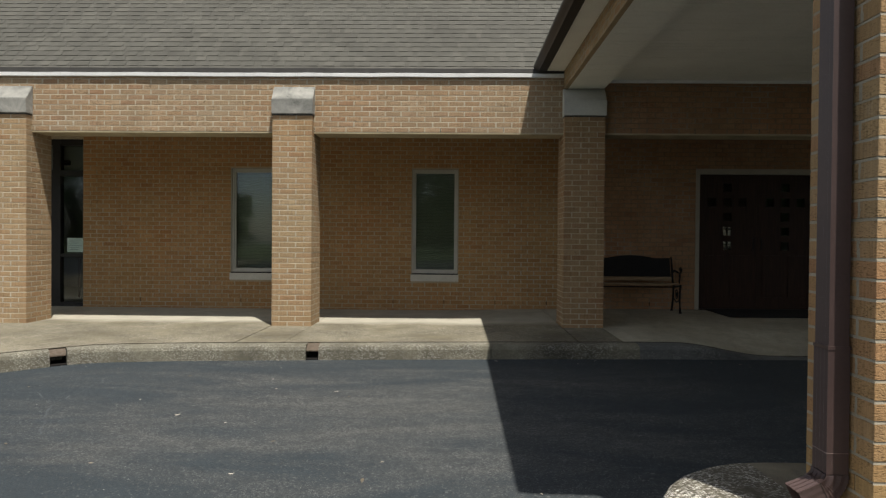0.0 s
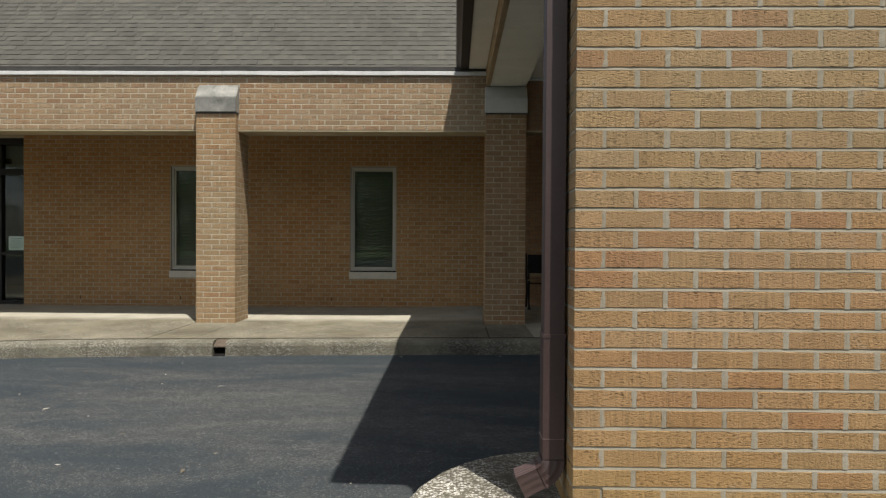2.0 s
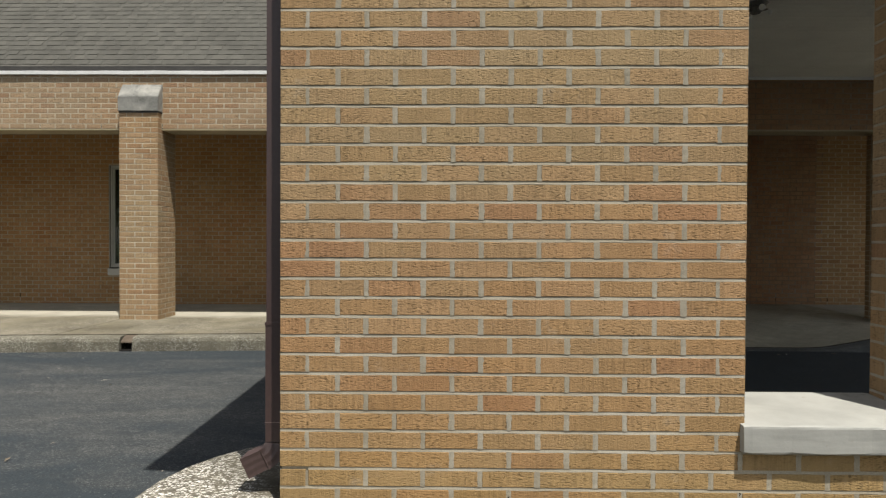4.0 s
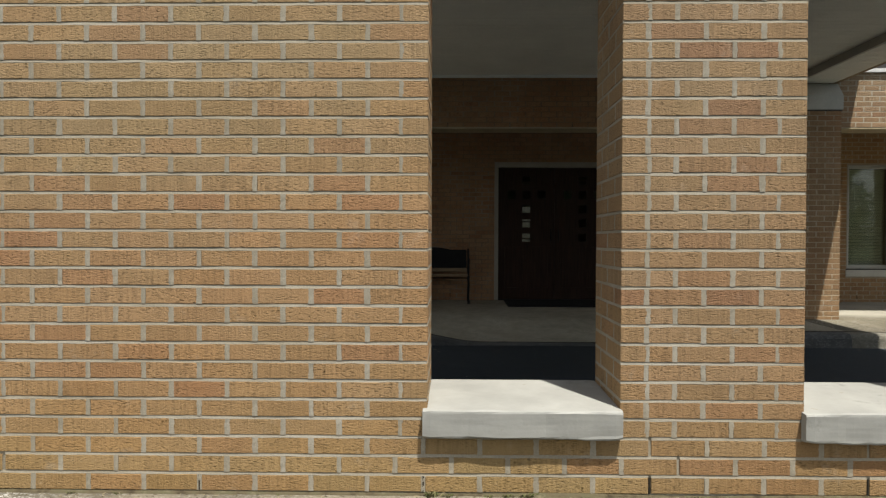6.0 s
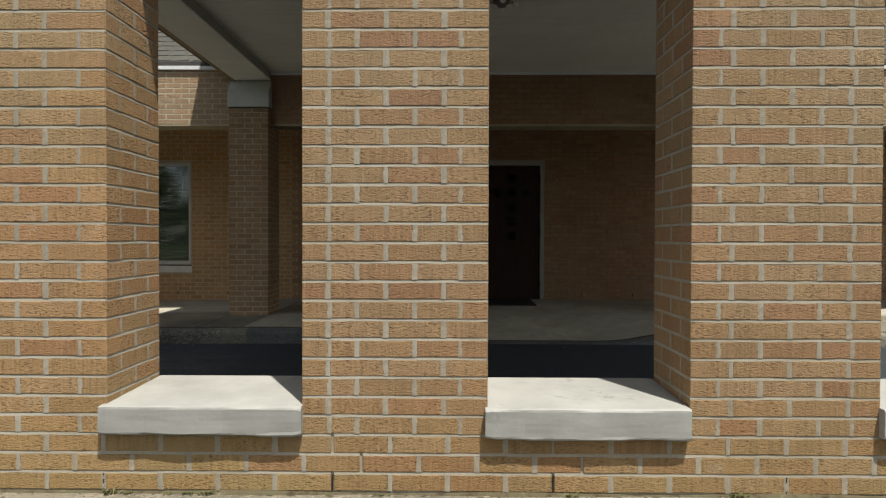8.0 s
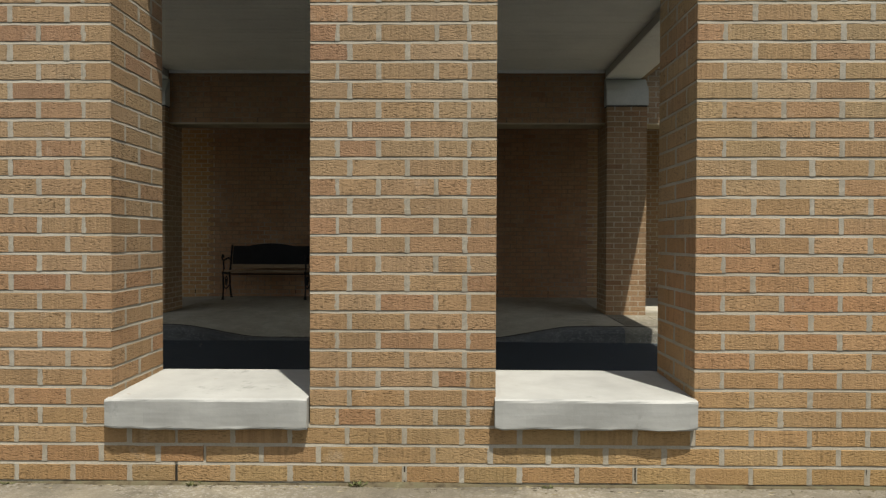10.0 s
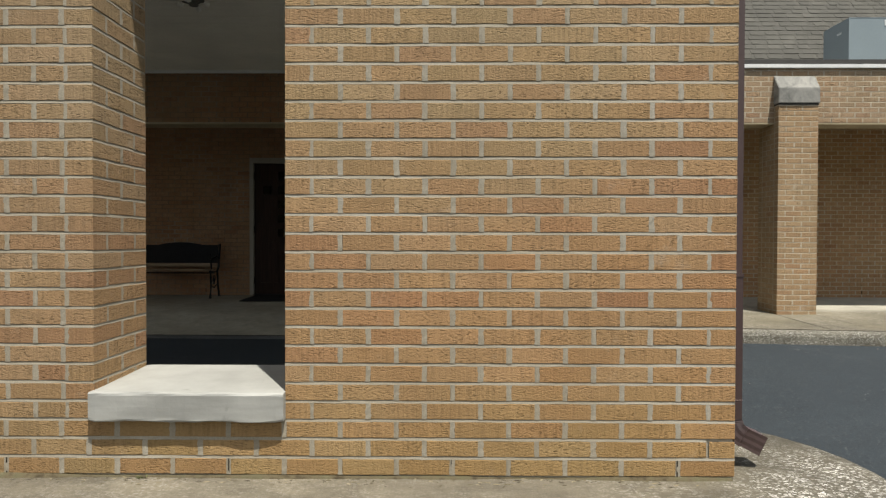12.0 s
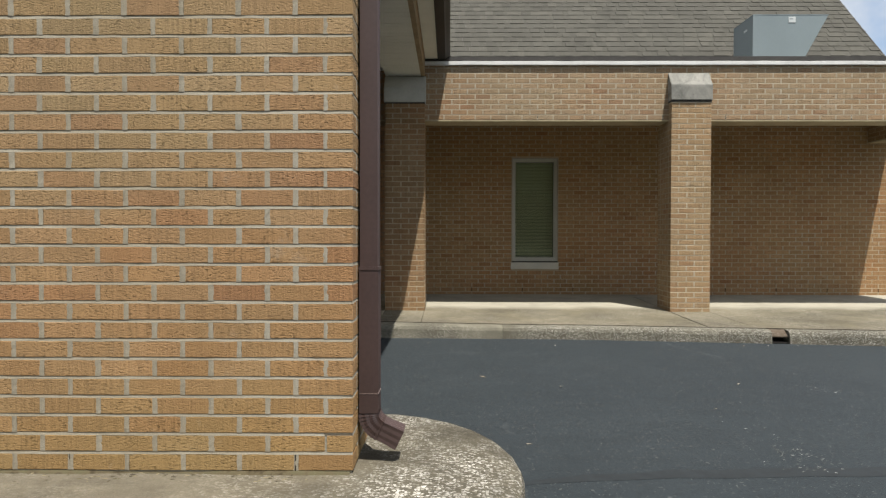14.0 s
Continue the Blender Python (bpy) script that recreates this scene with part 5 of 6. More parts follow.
for v in mat.data.vertices:
    v.co.z += walk_z(v.co.x, v.co.y) + 0.089
tagged(mat, "black ribbed rubber mat before the doors", "mat")

# ---- glazed side entrance ----
shop = thing("door_2", "dark bronze glazed side entrance with a paper notice", "door", kind="structure", at=(0, BACK_Y, 0))
a, b, t = SHOP
zf = -0.135
bars = [(b - 0.03, b, zf, t), (-7.90, -7.775, zf, t), (a, a + 0.05, zf, t)]
for p, q, lo, hi in bars:
    part("mullion", boxes((p, q, 0.05, 0.15, lo, hi), bevel=0.003), ALU, shop)
for p, q in ((a + 0.05, -7.90), (-7.775, b - 0.03)):
    for lo, hi in ((zf, zf + 0.06), (1.965, 2.065), (t - 0.10, t)):
        part("transom_bar", boxes((p, q, 0.052, 0.148, lo, hi), bevel=0.003), ALU, shop)
    if p > -8:
        part("mid_rail", boxes((p, q, 0.06, 0.13, 0.665, 0.715), bevel=0.003), ALU, shop)
    for lo, hi in ((zf + 0.06, 1.965), (2.065, t - 0.10)):
        g = part("pane", boxes((p, q, 0.095, 0.101, lo, hi)), GLASS, shop)
        g.visible_shadow = False
leafd = part("door_leaf", boxes((a + 0.055, a + 0.155, 0.07, 0.12, zf + 0.01, 1.96), (-8.005, -7.905, 0.07, 0.12, zf + 0.01, 1.96),
                                (a + 0.155, -8.005, 0.07, 0.12, zf + 0.01, zf + 0.2), (a + 0.155, -8.005, 0.07, 0.12, 1.86, 1.96)), ALU, shop)
# backing added behind the glass so that the transom reads grey, not black
part("transom_backing", boxes((a + 0.05, b - 0.03, 0.20, 0.215, 2.07, t - 0.10)), TRANSOM, shop, "added grey backing that lifts the transom's tone")
part("push_bar", tube(bmesh.new(), [(-8.0, 0.06, 0.95), (-8.0, 0.02, 0.96), (-8.95, 0.02, 0.96), (-8.95, 0.06, 0.95)], 0.012), ALU, leafd)
part("door_closer", boxes((-7.93, -7.70, 0.16, 0.22, 2.16, 2.24), bevel=0.006), BLACKMETAL, shop)
note = thing("notice", "white sheet of paper taped behind the glass", "paper", at=(-7.557, BACK_Y + 0.104, 0.855))
part("sheet", boxes((-0.137, 0.137, 0.0, 0.002, -0.113, 0.113)), PAPER, note)
for k in range(6):
    part("text_bar", boxes((-0.10, 0.10 - 0.03 * (k % 3), -0.002, -0.0005, 0.075 - k * 0.03, 0.083 - k * 0.03)), GREY, note)
shelf = thing("side_table", "small dark table seen behind the side entrance", "table", at=(-7.75, 9.2, -0.09))
part("tabletop", boxes((-0.4, 0.4, -0.2, 0.2, 0.70, 0.73), bevel=0.005), DOORWOOD, shelf)
for sx in (-0.36, 0.36):
    for sy in (-0.16, 0.16):
        part("leg", boxes((sx - 0.02, sx + 0.02, sy - 0.02, sy + 0.02, 0, 0.70)), DOORWOOD, shelf)

# ---- bench ----
def bench():
    bx0, bx1 = 0.69, 1.99
    z0 = -0.088
    bn = thing("bench", "garden bench with black cast iron ends and wooden seat", "bench", at=(0, 7.58, z0))
    L = bx1 - bx0
    for i, (y, z) in enumerate(((-0.20, 0.425), (-0.125, 0.422), (-0.05, 0.42), (0.025, 0.42))):
        part("seat_slat", boxes((bx0 + 0.03, bx1 - 0.03, y, y + 0.062, z, z + 0.022), bevel=0.004), BENCHWOOD, bn, "brown wooden seat slat")
    # back panel with an arched crest, leaning back
    n = 28
    bm = bmesh.new()
    outline = [(bx0 + 0.045, 0.535), (bx1 - 0.045, 0.535), (bx1 - 0.045, 0.825)]
    for k in range(n + 1):
        x = bx1 - 0.30 - (L - 0.60) * k / n
        u = (x - (bx0 + bx1) / 2) / ((L - 0.60) / 2)
        outline.append((x, 0.825 + 0.042 * math.cos(u * math.pi / 2) ** 0.8 if abs(u) < 1 else 0.825))
    outline.append((bx0 + 0.045, 0.825))
    prism(bm, outline, "y", 0.0, 0.018)
    bmesh.ops.transform(bm, matrix=Matrix.Translation((0, 0.12, 0.535)) @ Matrix.Rotation(radians(-10), 4, "X") @ Matrix.Translation((0, 0, -0.535)), verts=bm.verts)
    back = part("back_panel", bm, BLACKMETAL, bn, "black cast back panel with arched crest")
    part("back_rail", boxes((bx0 + 0.04, bx1 - 0.04, 0.092, 0.117, 0.475, 0.530), bevel=0.005), BENCHWOOD, bn, "brown wooden back rail")
    for x in (bx0 + 0.02, bx1 - 0.02):
        end = part("cast_end", tube(bmesh.new(), [(x, -0.245, 0.0), (x, -0.235, 0.03), (x, -0.205, 0.20), (x, -0.215, 0.34), (x, -0.235, 0.415), (x, -0.10, 0.40), (x, 0.04, 0.40),
                                                  (x, 0.11, 0.47), (x, 0.135, 0.62), (x, 0.185, 0.835)], [0.024, 0.018, 0.016, 0.017, 0.02, 0.018, 0.018, 0.018, 0.016, 0.014], 8), BLACKMETAL, bn, "black cast iron bench end")
        part("back_leg", tube(bmesh.new(), [(x, 0.06, 0.40), (x, 0.075, 0.22), (x, 0.13, 0.03), (x, 0.15, 0.0)], [0.018, 0.016, 0.017, 0.024], 8), BLACKMETAL, end)
        arm = [(x, 0.13, 0.60), (x, 0.02, 0.635), (x, -0.10, 0.615), (x, -0.20, 0.60), (x, -0.245, 0.615), (x, -0.262, 0.655), (x, -0.235, 0.685), (x, -0.205, 0.67), (x, -0.21, 0.64)]
        part("armrest", tube(bmesh.new(), arm, 0.015, 8), BLACKMETAL, end)
        part("arm_post", tube(bmesh.new(), [(x, -0.235, 0.415), (x, -0.185, 0.47), (x, -0.205, 0.55), (x, -0.20, 0.60)], 0.013, 8), BLACKMETAL, end)
        curl = [(x, -0.08 + 0.06 * (1 - j / 22) * math.cos(j * 0.6), 0.27 + 0.09 * (1 - j / 22) * math.sin(j * 0.6)) for j in range(19)]
        part("leg_scroll", tube(bmesh.new(), curl, 0.008, 6), BLACKMETAL, end)
        part("brace", tube(bmesh.new(), [(x, -0.205, 0.20), (x, -0.08, 0.16), (x, 0.075, 0.22)], 0.010, 6), BLACKMETAL, end)
    part("stretcher", tube(bmesh.new(), [(bx0 + 0.02, -0.06, 0.385), (bx1 - 0.02, -0.06, 0.385)], 0.010, 6), BLACKMETAL, bn)


bench()

# ---- steep roof ----
ROOF_Y, ROOF_Z, PITCH = 7.36, 3.10, radians(48)
roof = thing("roof", "steep roof of weathered grey-brown shingles", "roof", kind="structure")
UP = Vector((0, math.cos(PITCH), math.sin(PITCH)))
OUT = Vector((0, -math.sin(PITCH), math.cos(PITCH)))
ROWS_N, EXPO = 47, 0.143
top = Vector((0, ROOF_Y, ROOF_Z)) + UP * (ROWS_N * EXPO)
bm = bmesh.new()
prism(bm, [(ROOF_Y, ROOF_Z), (top.y, top.z), (top.y + (top.z - ROOF_Z) * 0.9, ROOF_Z), (top.y + 3, ROOF_Z - 0.1), (ROOF_Y + 0.1, ROOF_Z - 0.1)], "x", WALL_L - 0.2, END_X - 0.09)
part("deck", bm, ROOFMEMB, roof)
part("rake_trim", prism(bmesh.new(), [(ROOF_Y - 0.02, ROOF_Z - 0.14), (ROOF_Y - 0.02, ROOF_Z + 0.0), (top.y, top.z + 0.0), (top.y, top.z - 0.16)], "x", END_X - 0.09, END_X - 0.07), DARKEDGE, roof)
shingle_rows = []
for r in range(ROWS_N):
    x = WALL_L + 2.0 - rng.uniform(0, 0.3)
    base = Vector((0, ROOF_Y, ROOF_Z)) + UP * (r * EXPO)
    thick_tab = r % 2 == 0
    while x < END_X - 0.08:
        thick_tab = not thick_tab
        w = rng.choice((0.13, 0.16, 0.19, 0.23) if thick_tab else (0.06, 0.08, 0.10, 0.13))
        b = min(x + w, END_X - 0.065)
        thick = rng.choice((0.012, 0.013, 0.014) if thick_tab else (0.0065, 0.008))
        if b - x > 0.03:
            shingle_rows.append((x, b, r, thick, base + UP * rng.uniform(-0.0015, 0.0015)))
        x = b
shingle_meshes = {}


def shingle_shape(w, t):
    v = []
    for u, h in ((-0.0, t), (EXPO + 0.02, 0.002)):
        v += [(0, u, h), (w, u, h)]
    v += [(0, 0, 0), (w, 0, 0), (0, EXPO + 0.02, 0), (w, EXPO + 0.02, 0)]
    f = [(0, 1, 3, 2), (4, 5, 1, 0), (4, 0, 2, 6), (5, 7, 3, 1)]
    return v, f


def lay_shingles():
    vs, fs, made = [], [], 0
    tilt = Matrix((Vector((1, 0, 0)), UP, OUT)).transposed().to_4x4()
    for x, b, r, t, base in shingle_rows:
        m = Matrix.Translation((x, base.y, base.z)) @ tilt
        w = round(b - x - 0.002, 2)
        if made < 300 and -3.2 < x < -0.3 and r < 16:
            key = (w, t)
            if key not in shingle_meshes:
                me = bpy.data.meshes.new("shingle")
                me.from_pydata(shingle_shape(w, t)[0], [], shingle_shape(w, t)[1])
                me.materials.append(SHINGLE)
                shingle_meshes[key] = me
            ob = new("shingle", shingle_meshes[key])
            ob.parent = roof
            ob.matrix_basis = m
            made += 1
        else:
            v, f = shingle_shape(b - x - 0.002, t)
            n = len(vs)
            vs += [m @ Vector(p) for p in v]
            fs += [tuple(n + i for i in q) for q in f]
    me = bpy.data.meshes.new("shingles")
    me.from_pydata(vs, [], fs)
    me.materials.append(SHINGLES)
    ob = new("shingles", me)
    ob.parent = roof
    tagged(ob, kind="stuff")


# rooftop unit on the walk roof
unit = thing("rooftop_unit", "grey sheet metal air intake box on the walk roof", "air unit", at=(11.35, 6.87, BEAM_TOP + 0.085))
o = [(0.0, 0.0), (0.59, 0.0), (1.07, 0.875), (0.0, 0.875)]
part("housing", prism(bmesh.new(), o, "y", 0.0, 0.62), GREY, unit)
part("top_flange", boxes((-0.003, 1.075, -0.003, 0.623, 0.872, 0.880)), GREY, unit)
part("corner_bead", boxes((-0.006, 0.012, -0.006, 0.012, 0.0, 0.872)), GREY, unit)
part("label_plate", boxes((0.50, 0.60, -0.006, -0.001, 0.765, 0.845)), PLATE, unit, "white label plate")
part("label_bar", boxes((0.515, 0.56, -0.008, -0.0065, 0.81, 0.822)), GREY, unit)
part("handle_slot", boxes((-0.004, 0.002, 0.18, 0.28, 0.70, 0.73)), PLATE, unit)

# ---- trees across the drive, seen in the window panes ----
def tree(x, y, h, seed):
    q = random.Random(seed)
    t = thing("tree", "broad leafy tree across the drive", "tree", "trees across the drive", at=(x, y, -0.35))
    bm = tube(bmesh.new(), [(0, 0, 0), (0.05, 0, h * 0.2), (0.0, 0.05, h * 0.42), (0.1, 0.1, h * 0.62)], [h * 0.035, h * 0.026, h * 0.02, h * 0.008], 9)
    for k in range(6):
        a = q.uniform(0, 6.28)
        z = h * q.uniform(0.28, 0.5)
        tube(bm, [(0, 0, z), (math.cos(a) * h * 0.12, math.sin(a) * h * 0.12, z + h * 0.12), (math.cos(a) * h * 0.24, math.sin(a) * h * 0.24, z + h * 0.22)], [h * 0.013, h * 0.008, h * 0.003], 6)
    part("trunk", bm, BARK, t)
    vs, fs = [], []
    clumps = [(Vector((q.gauss(0, h * 0.17), q.gauss(0, h * 0.17), h * q.uniform(0.10, 0.95))), h * q.uniform(0.08, 0.16)) for _ in range(58)]
    for c, r in clumps:
        for _ in range(80):
            d = Vector((q.gauss(0, 1), q.gauss(0, 1), q.gauss(0, 0.8))).normalized() * r * q.uniform(0.5, 1.1)
            p = c + d
            u = Vector((q.gauss(0, 1), q.gauss(0, 1), q.gauss(0, 1))).normalized()
            w = u.orthogonal().normalized()
            s = h * q.uniform(0.014, 0.028)
            n = len(vs)
            vs += [p - u * s, p + w * s * 0.6, p + u * s, p - w * s * 0.6]
            fs.append((n, n + 1, n + 2, n + 3))
    me = bpy.data.meshes.new("crown")
    me.from_pydata(vs, [], fs)
    me.materials.append(LEAF)
    ob = new("crown", me)
    ob.parent = t


ROW = [(-31, -42, 10), (-37, -40, 10), (-27, -45, 9)] + [(-64 + 13 * k + 4 * math.sin(k * 2.1), -104 - 9 * math.cos(k * 1.7), 8 + 2.2 * math.sin(k * 3.3)) for k in range(5)] + [(-13 + 6 * k, -52 - 5 * math.cos(k * 1.7), 12 + 2 * math.sin(k * 3.3)) for k in range(10)] + [(2 + 6 * k, -62 + 3 * math.sin(k), 13) for k in range(7)]
for i, (x, y, h) in enumerate(ROW):
    tree(x, y, h, i + 3)

# ---- small things on the ground ----
q = random.Random(11)
vs, fs = [], []
for k in range(110):
    if k < 80:
        x, y = q.uniform(-5.5, 13.0), q.uniform(0.9, 4.5) if q.random() < 0.6 else q.uniform(3.9, 4.6)
        if 0.2 < x < 6.4 and q.random() < 0.6:
            continue
    else:
        x, y = q.uniform(-5.0, 12.0), q.uniform(4.2, 4.6)
    if y > kerb_y(x) - 0.03:
        y = kerb_y(x) - q.uniform(0.02, 0.08)
    a, s = q.uniform(0, 6.28), q.uniform(0.006, 0.018) if q.random() < 0.85 else q.uniform(0.02, 0.034)
    z = road_z(y) + 0.006
    c, d = math.cos(a), math.sin(a)
    n = len(vs)
    vs += [(x - c * s, y - d * s, z), (x + d * s * 0.4, y - c * s * 0.4, z + s * q.uniform(0, 0.5)), (x + c * s, y + d * s, z + s * q.uniform(0, 0.3)), (x - d * s * 0.4, y + c * s * 0.4, z + s * q.uniform(0, 0.5))]
    fs += [(n, n + 1, n + 2), (n, n + 2, n + 3)]
# single larger leaves, curled
LYING = [(-3.87, 2.80), (-2.99, 2.25), (-2.55, 1.88), (-2.62, 1.33), (-3.48, 1.46), (-4.19, 1.76), (-3.81, 3.60), (-4.61, 3.85), (-4.99, 3.14), (-3.40, 2.41),
         (7.46, 1.26), (9.25, 2.64), (7.99, 4.23)]
for x, y in LYING:
    a, s = q.uniform(-0.6, 0.6), q.uniform(0.012, 0.022)
    z = road_z(y) + 0.004
    c, d = math.cos(a), math.sin(a)
    n = len(vs)
    for u, v, h in ((-1, 0, 0.1), (-0.4, -0.26, 0.0), (0.35, -0.20, 0.1), (1, 0.05, 0.35), (0.3, 0.24, 0.25), (-0.45, 0.20, 0.2)):
        vs.append((x + (c * u - d * v) * s, y + (d * u + c * v) * s, z + h * s * q.uniform(0.6, 1.4)))
    fs += [(n, n + 1, n + 2, n + 3), (n, n + 3, n + 4, n + 5)]
me = bpy.data.meshes.new("leaf_litter")
me.from_pydata(vs, [], fs)
me.materials.append(DRYLEAF)
tagged(new("leaf_litter", me), "scattered dry leaves on the asphalt", "leaves", kind="stuff")


def weed(x, y, size, seed):
    q = random.Random(seed)
    w = thing("weed", "small green weed at the foot of the wall", "weed", "weeds along the screen wall", at=(x, y, BASE - 0.018 + settle(x)))
    vs, fs = [], []
    for _ in range(34):
        a, l = q.uniform(0, 6.28), size * q.uniform(0.5, 1.0)
        lean = q.uniform(0.3, 1.2)
        b = Vector((q.gauss(0, size * 0.35), q.gauss(0, 0.004), 0))
        t = b + Vector((math.cos(a) * l * lean, math.sin(a) * l * lean * 0.5 - 0.2 * l, l * 0.8))
        s = Vector((-math.sin(a), math.cos(a), 0.2)) * l * 0.12
        m = (b + t) / 2 + Vector((0, 0, l * 0.15))
        n = len(vs)
        vs += [b, m - s, t, m + s]
        fs += [(n, n + 1, n + 2), (n, n + 2, n + 3)]
    me = bpy.data.meshes.new("tuft")
    me.from_pydata(vs, [], fs)
    me.materials.append(WEED)
    ob = new("tuft", me)
    ob.parent = w


for i, (x, s) in enumerate(((1.66, 0.035), (1.72, 0.022), (1.93, 0.024), (2.0, 0.03), (1.86, 0.02), (0.35, 0.02), (0.52, 0.018), (2.62, 0.022), (3.28, 0.028), (3.86, 0.035), (4.53, 0.022), (1.1, 0.014), (5.25, 0.012), (2.2, 0.016), (5.95, 0.01))):
    weed(x, -0.012, s, i)

# dry bits swept against the foot of the wall
q = random.Random(23)
vs, fs = [], []
for k in range(700):
    x, y = q.uniform(0.1, WALL_R - 0.1), -abs(q.gauss(0.006, 0.035)) - 0.004
    a, l, w = q.gauss(0, 0.7), q.uniform(0.006, 0.022), q.uniform(0.0012, 0.004)
    z = BASE - 0.0145 + settle(x) + y * 0.012 + q.uniform(0, 0.003)
    c, d = math.cos(a), math.sin(a)
    n = len(vs)
    vs += [(x - c * l, y - d * l * 0.5, z), (x + d * w, y - c * w, z + 0.002), (x + c * l, y + d * l * 0.5, z + q.uniform(0, 0.006)), (x - d * w, y + c * w, z + 0.004)]
    fs += [(n, n + 1, n + 2), (n, n + 2, n + 3)]
me = bpy.data.meshes.new("debris")
me.from_pydata(vs, [], fs)
me.materials.append(DEBRIS)
tagged(new("debris", me), "dry brown bits along the foot of the wall", "debris", kind="stuff")

# fine pale cracks in the drive
def crack(points, seed):
    q = random.Random(seed)
    line = []
    for (ax, ay), (bx, by) in zip(points, points[1:]):
        n = max(2, int(math.hypot(bx - ax, by - ay) / 0.05))
        line += [(ax + (bx - ax) * k / n + q.gauss(0, 0.012), ay + (by - ay) * k / n + q.gauss(0, 0.012)) for k in range(n)]
    line.append(points[-1])
    bm = bmesh.new()
    edge = []
    for x, y in line:
        w = q.uniform(0.002, 0.006)
        edge.append((bm.verts.new((x - w, y - w, road_z(y) + 0.003)), bm.verts.new((x + w, y + w, road_z(y) + 0.003))))
    for (a, b), (c, d) in zip(edge, edge[1:]):
        bm.faces.new((a, b, d, c))
    for f in bm.faces:
        if f.normal.z < 0:
            f.normal_flip()
    tagged(part("crack", bm, CRACK), "fine pale dusty crack in the drive", "crack", "cracks in the drive", "structure")


crack([(-5.6, 2.85), (-4.81, 2.97), (-4.49, 2.67), (-4.46, 3.12), (-4.53, 3.52)], 1)
crack([(-4.49, 2.67), (-4.33, 2.37), (-4.1, 1.95)], 2)
crack([(-3.25, 4.40), (-3.33, 4.06)], 3)

# pale stone chips worn bare, scattered and along scuffed lines
q = random.Random(31)
spots = [(q.uniform(-6.0, 13.0), q.uniform(0.5, 4.5)) for _ in range(260)]
for ax, ay, bx, by, n, wide in ((8.86, 1.25, 8.81, 0.87, 90, 0.07), (9.05, 2.0, 8.86, 1.25, 26, 0.10), (9.70, 2.57, 9.90, 2.40, 30, 0.05), (8.64, 2.30, 8.89, 2.74, 24, 0.05), (9.17, 4.5, 9.20, 3.88, 40, 0.02),
                               (9.02, 2.56, 9.08, 2.08, 16, 0.06), (-4.6, 4.02, -4.03, 3.66, 60, 0.10), (-3.48, 4.2, -3.40, 4.6, 26, 0.03), (-3.3, 1.1, -3.1, 1.4, 40, 0.09), (-4.4, 2.3, -4.9, 3.2, 30, 0.05)):
    for _ in range(n):
        u = q.random()
        spots.append((ax + (bx - ax) * u + q.gauss(0, wide), ay + (by - ay) * u + q.gauss(0, wide)))
vs, fs = [], []
for x, y in spots:
    if y > kerb_y(x) - 0.02 or (abs(x - MID) < 3.95 and y < 0.95):
        continue
    a, l, w = q.gauss(0, 0.5), q.uniform(0.003, 0.010), q.uniform(0.0015, 0.004)
    c, d = math.cos(a), math.sin(a)
    z = road_z(y) + 0.003
    n = len(vs)
    vs += [(x - c * l, y - d * l, z), (x + d * w, y - c * w, z + 0.002), (x + c * l, y + d * l, z + 0.001), (x - d * w, y + c * w, z + 0.003)]
    fs.append((n, n + 1, n + 2, n + 3))
me = bpy.data.meshes.new("stone_chips")
me.from_pydata(vs, [], fs)
me.materials.append(CHIP)
tagged(new("stone_chips", me), "pale stone chips bared in the worn asphalt", "stone chips", kind="stuff")

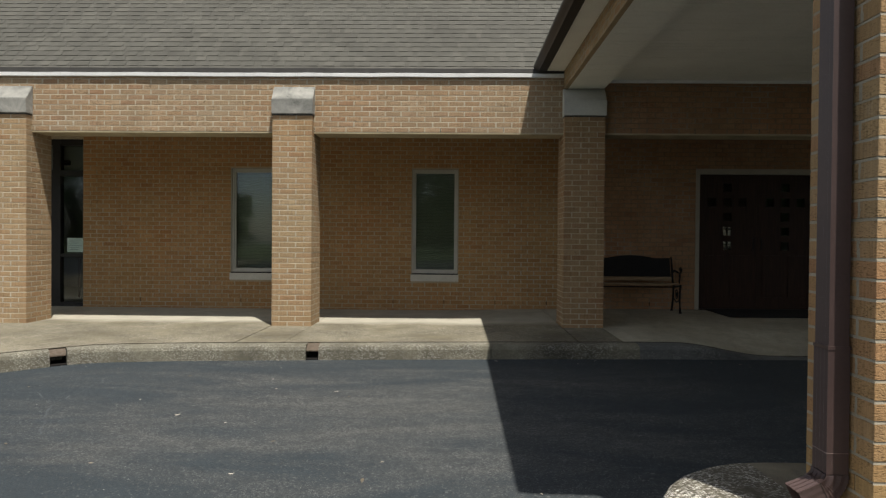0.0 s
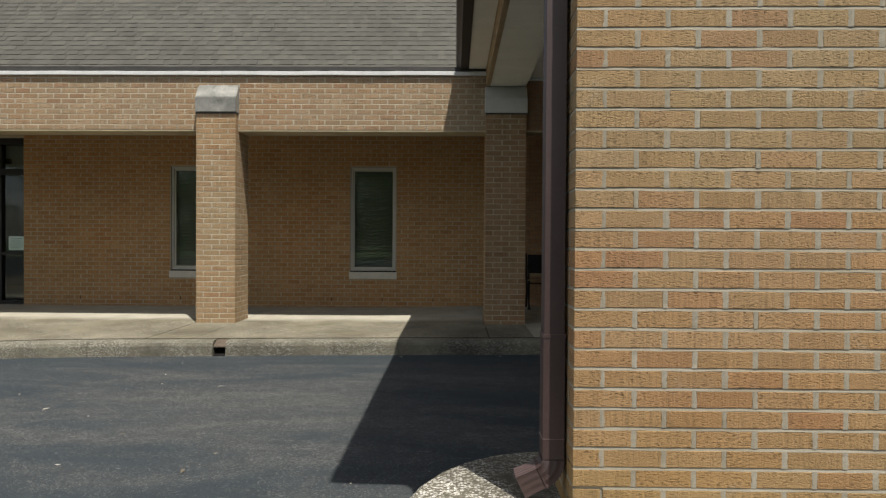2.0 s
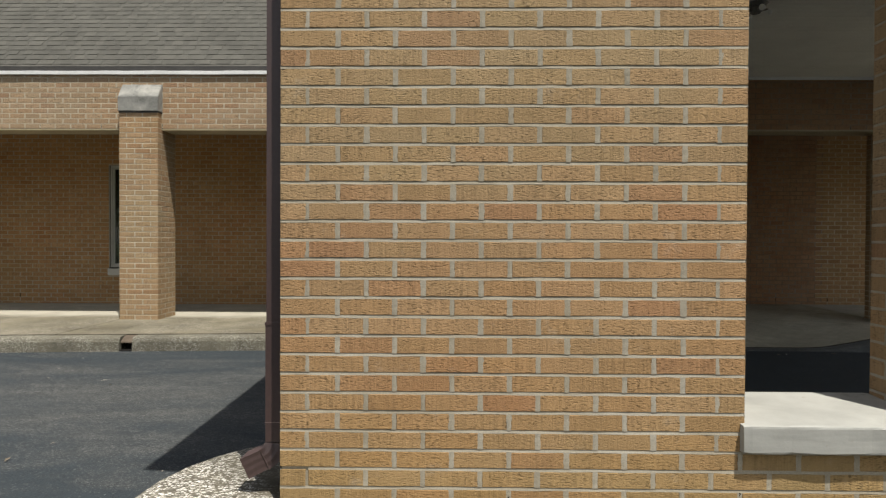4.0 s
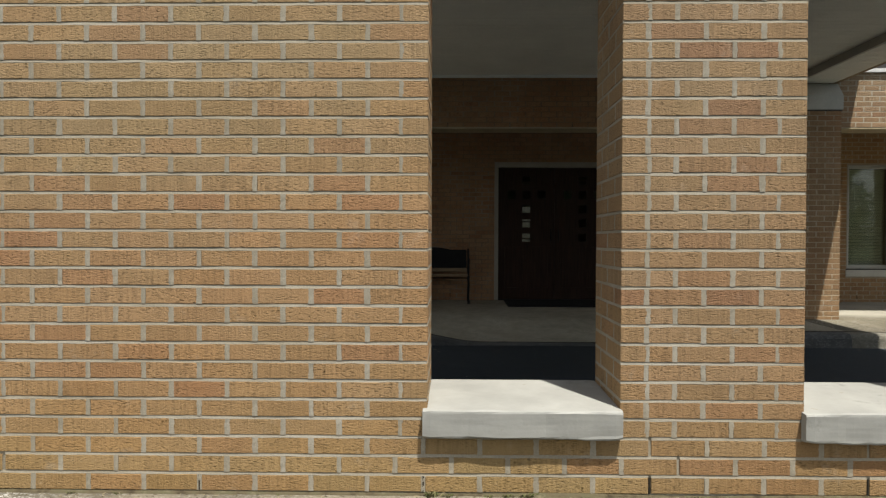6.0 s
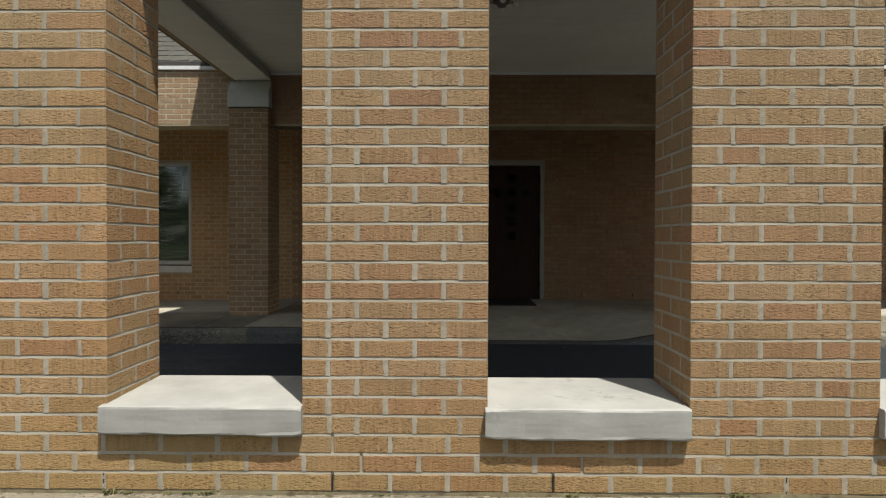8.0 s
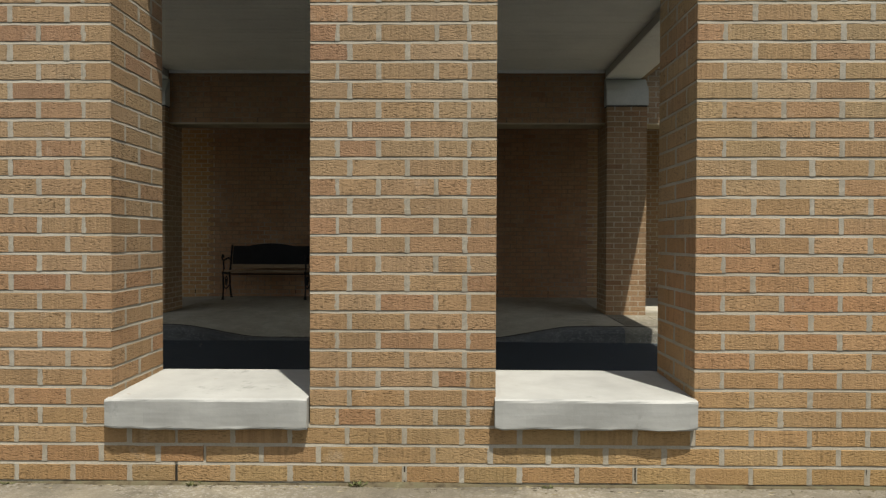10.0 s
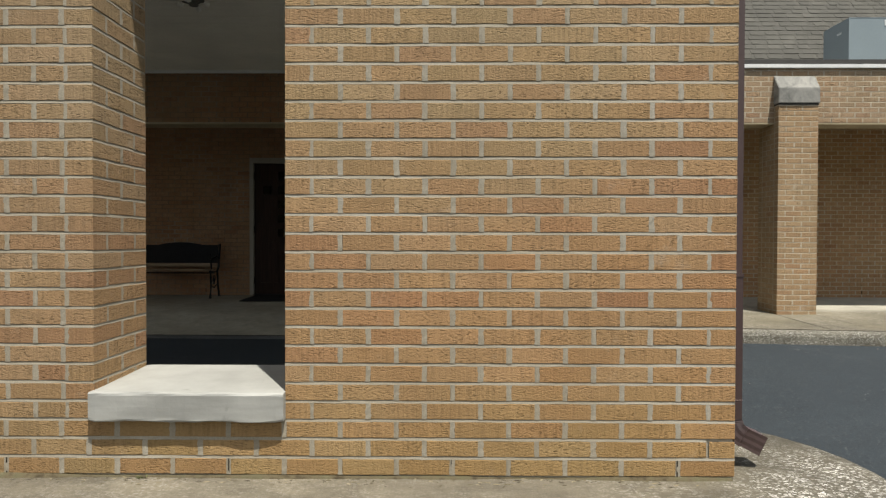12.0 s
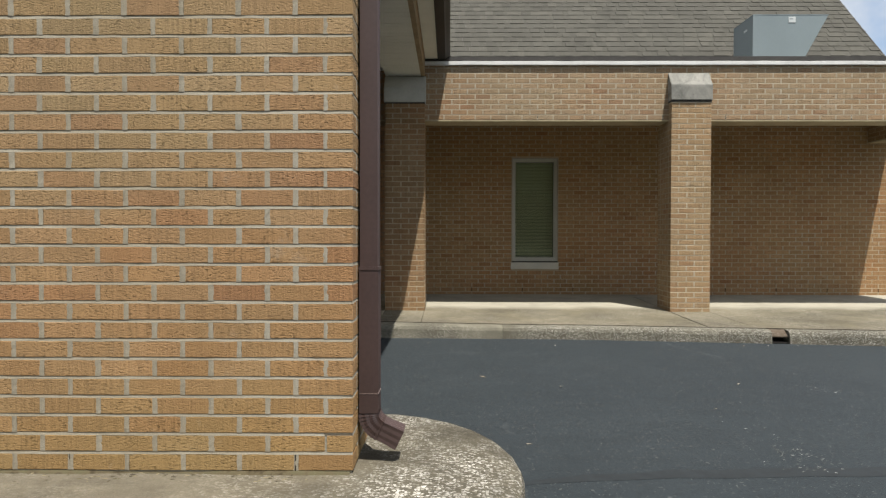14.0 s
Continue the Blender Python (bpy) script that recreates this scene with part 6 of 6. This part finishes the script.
# sealed crack across the drive
bm = bmesh.new()
pts = [(7.25 + 0.22 * k, 0.80 + 0.05 * noise.noise((k * 0.5, 3, 0)) - 0.13 * max(0, 1 - k / 3) + 0.008 * k) for k in range(26)]
lo = [bm.verts.new((x, y - 0.026 - 0.032 * min(1, (x - 7.25) / 1.2) - 0.03 * noise.noise((x * 5, 1, 1)), road_z(y) + 0.0015)) for x, y in pts]
hi = [bm.verts.new((x, y + 0.026 + 0.032 * min(1, (x - 7.25) / 1.2) + 0.03 * noise.noise((x * 5, 5, 1)), road_z(y) + 0.0015)) for x, y in pts]
for k in range(25):
    bm.faces.new((lo[k], lo[k + 1], hi[k + 1], hi[k]))
tagged(part("sealed_crack", bm, TARSEAL), "dark tar line sealing a crack in the drive", "crack", kind="structure")

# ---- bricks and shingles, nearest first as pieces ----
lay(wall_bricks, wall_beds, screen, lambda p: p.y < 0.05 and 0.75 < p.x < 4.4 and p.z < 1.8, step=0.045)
# canopy columns and the beam's return take the shade-darkened brick
for i, (col, bricks, beds) in enumerate(column_jobs):
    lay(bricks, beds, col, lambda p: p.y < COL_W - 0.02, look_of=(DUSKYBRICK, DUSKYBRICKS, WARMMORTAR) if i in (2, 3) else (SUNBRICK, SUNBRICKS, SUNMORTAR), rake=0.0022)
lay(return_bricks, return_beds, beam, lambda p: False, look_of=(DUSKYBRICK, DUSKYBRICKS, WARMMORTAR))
# the deep shade under the canopy is put into this brick's colour
lay(under_canopy, under_canopy_beds, beam, lambda p: False, look_of=(WARMBRICK, SHADEBRICKS, SHADEMORTAR))
lay(beam_bricks, beam_beds, beam, lambda p: -3.2 < p.x < 0.35, look_of=(PALEBRICK, PALEBRICKS, PALEMORTAR), rake=0.0012)
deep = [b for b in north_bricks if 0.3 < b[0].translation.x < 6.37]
def stretch(beds, lo, hi):
    """Those joints, or lengths of bed joints, between two places along the wall."""
    out = []
    for k, m, length, height in beds:
        x = m.translation.x
        if k == "bed":
            a, b = max(lo, x - length / 2), min(hi, x + length / 2)
            if b > a:
                out.append((k, Matrix.Translation(((a + b) / 2 - x, 0, 0)) @ m, b - a, height))
        elif lo < x < hi:
            out.append((k, m, length, height))
    return out


lay(deep, stretch(north_beds, 0.3, 6.37), back_wall, lambda p: False, look_of=(WARMBRICK, SHADEBRICKS, SHADEMORTAR))
# back wall of the walk, its warm shade put into the brick colour
lay([b for b in north_bricks if b[0].translation.x <= 0.3], stretch(north_beds, -20, 0.3), back_wall, lambda p: -3.2 < p.x < -0.4, look_of=(WARMBRICK, WARMBRICKS, WARMMORTAR))
lay([b for b in north_bricks if b[0].translation.x >= 6.37], stretch(north_beds, 6.37, 20), back_wall, lambda p: False, look_of=(WARMBRICK, MIDBRICKS, WARMMORTAR))
lay_shingles()
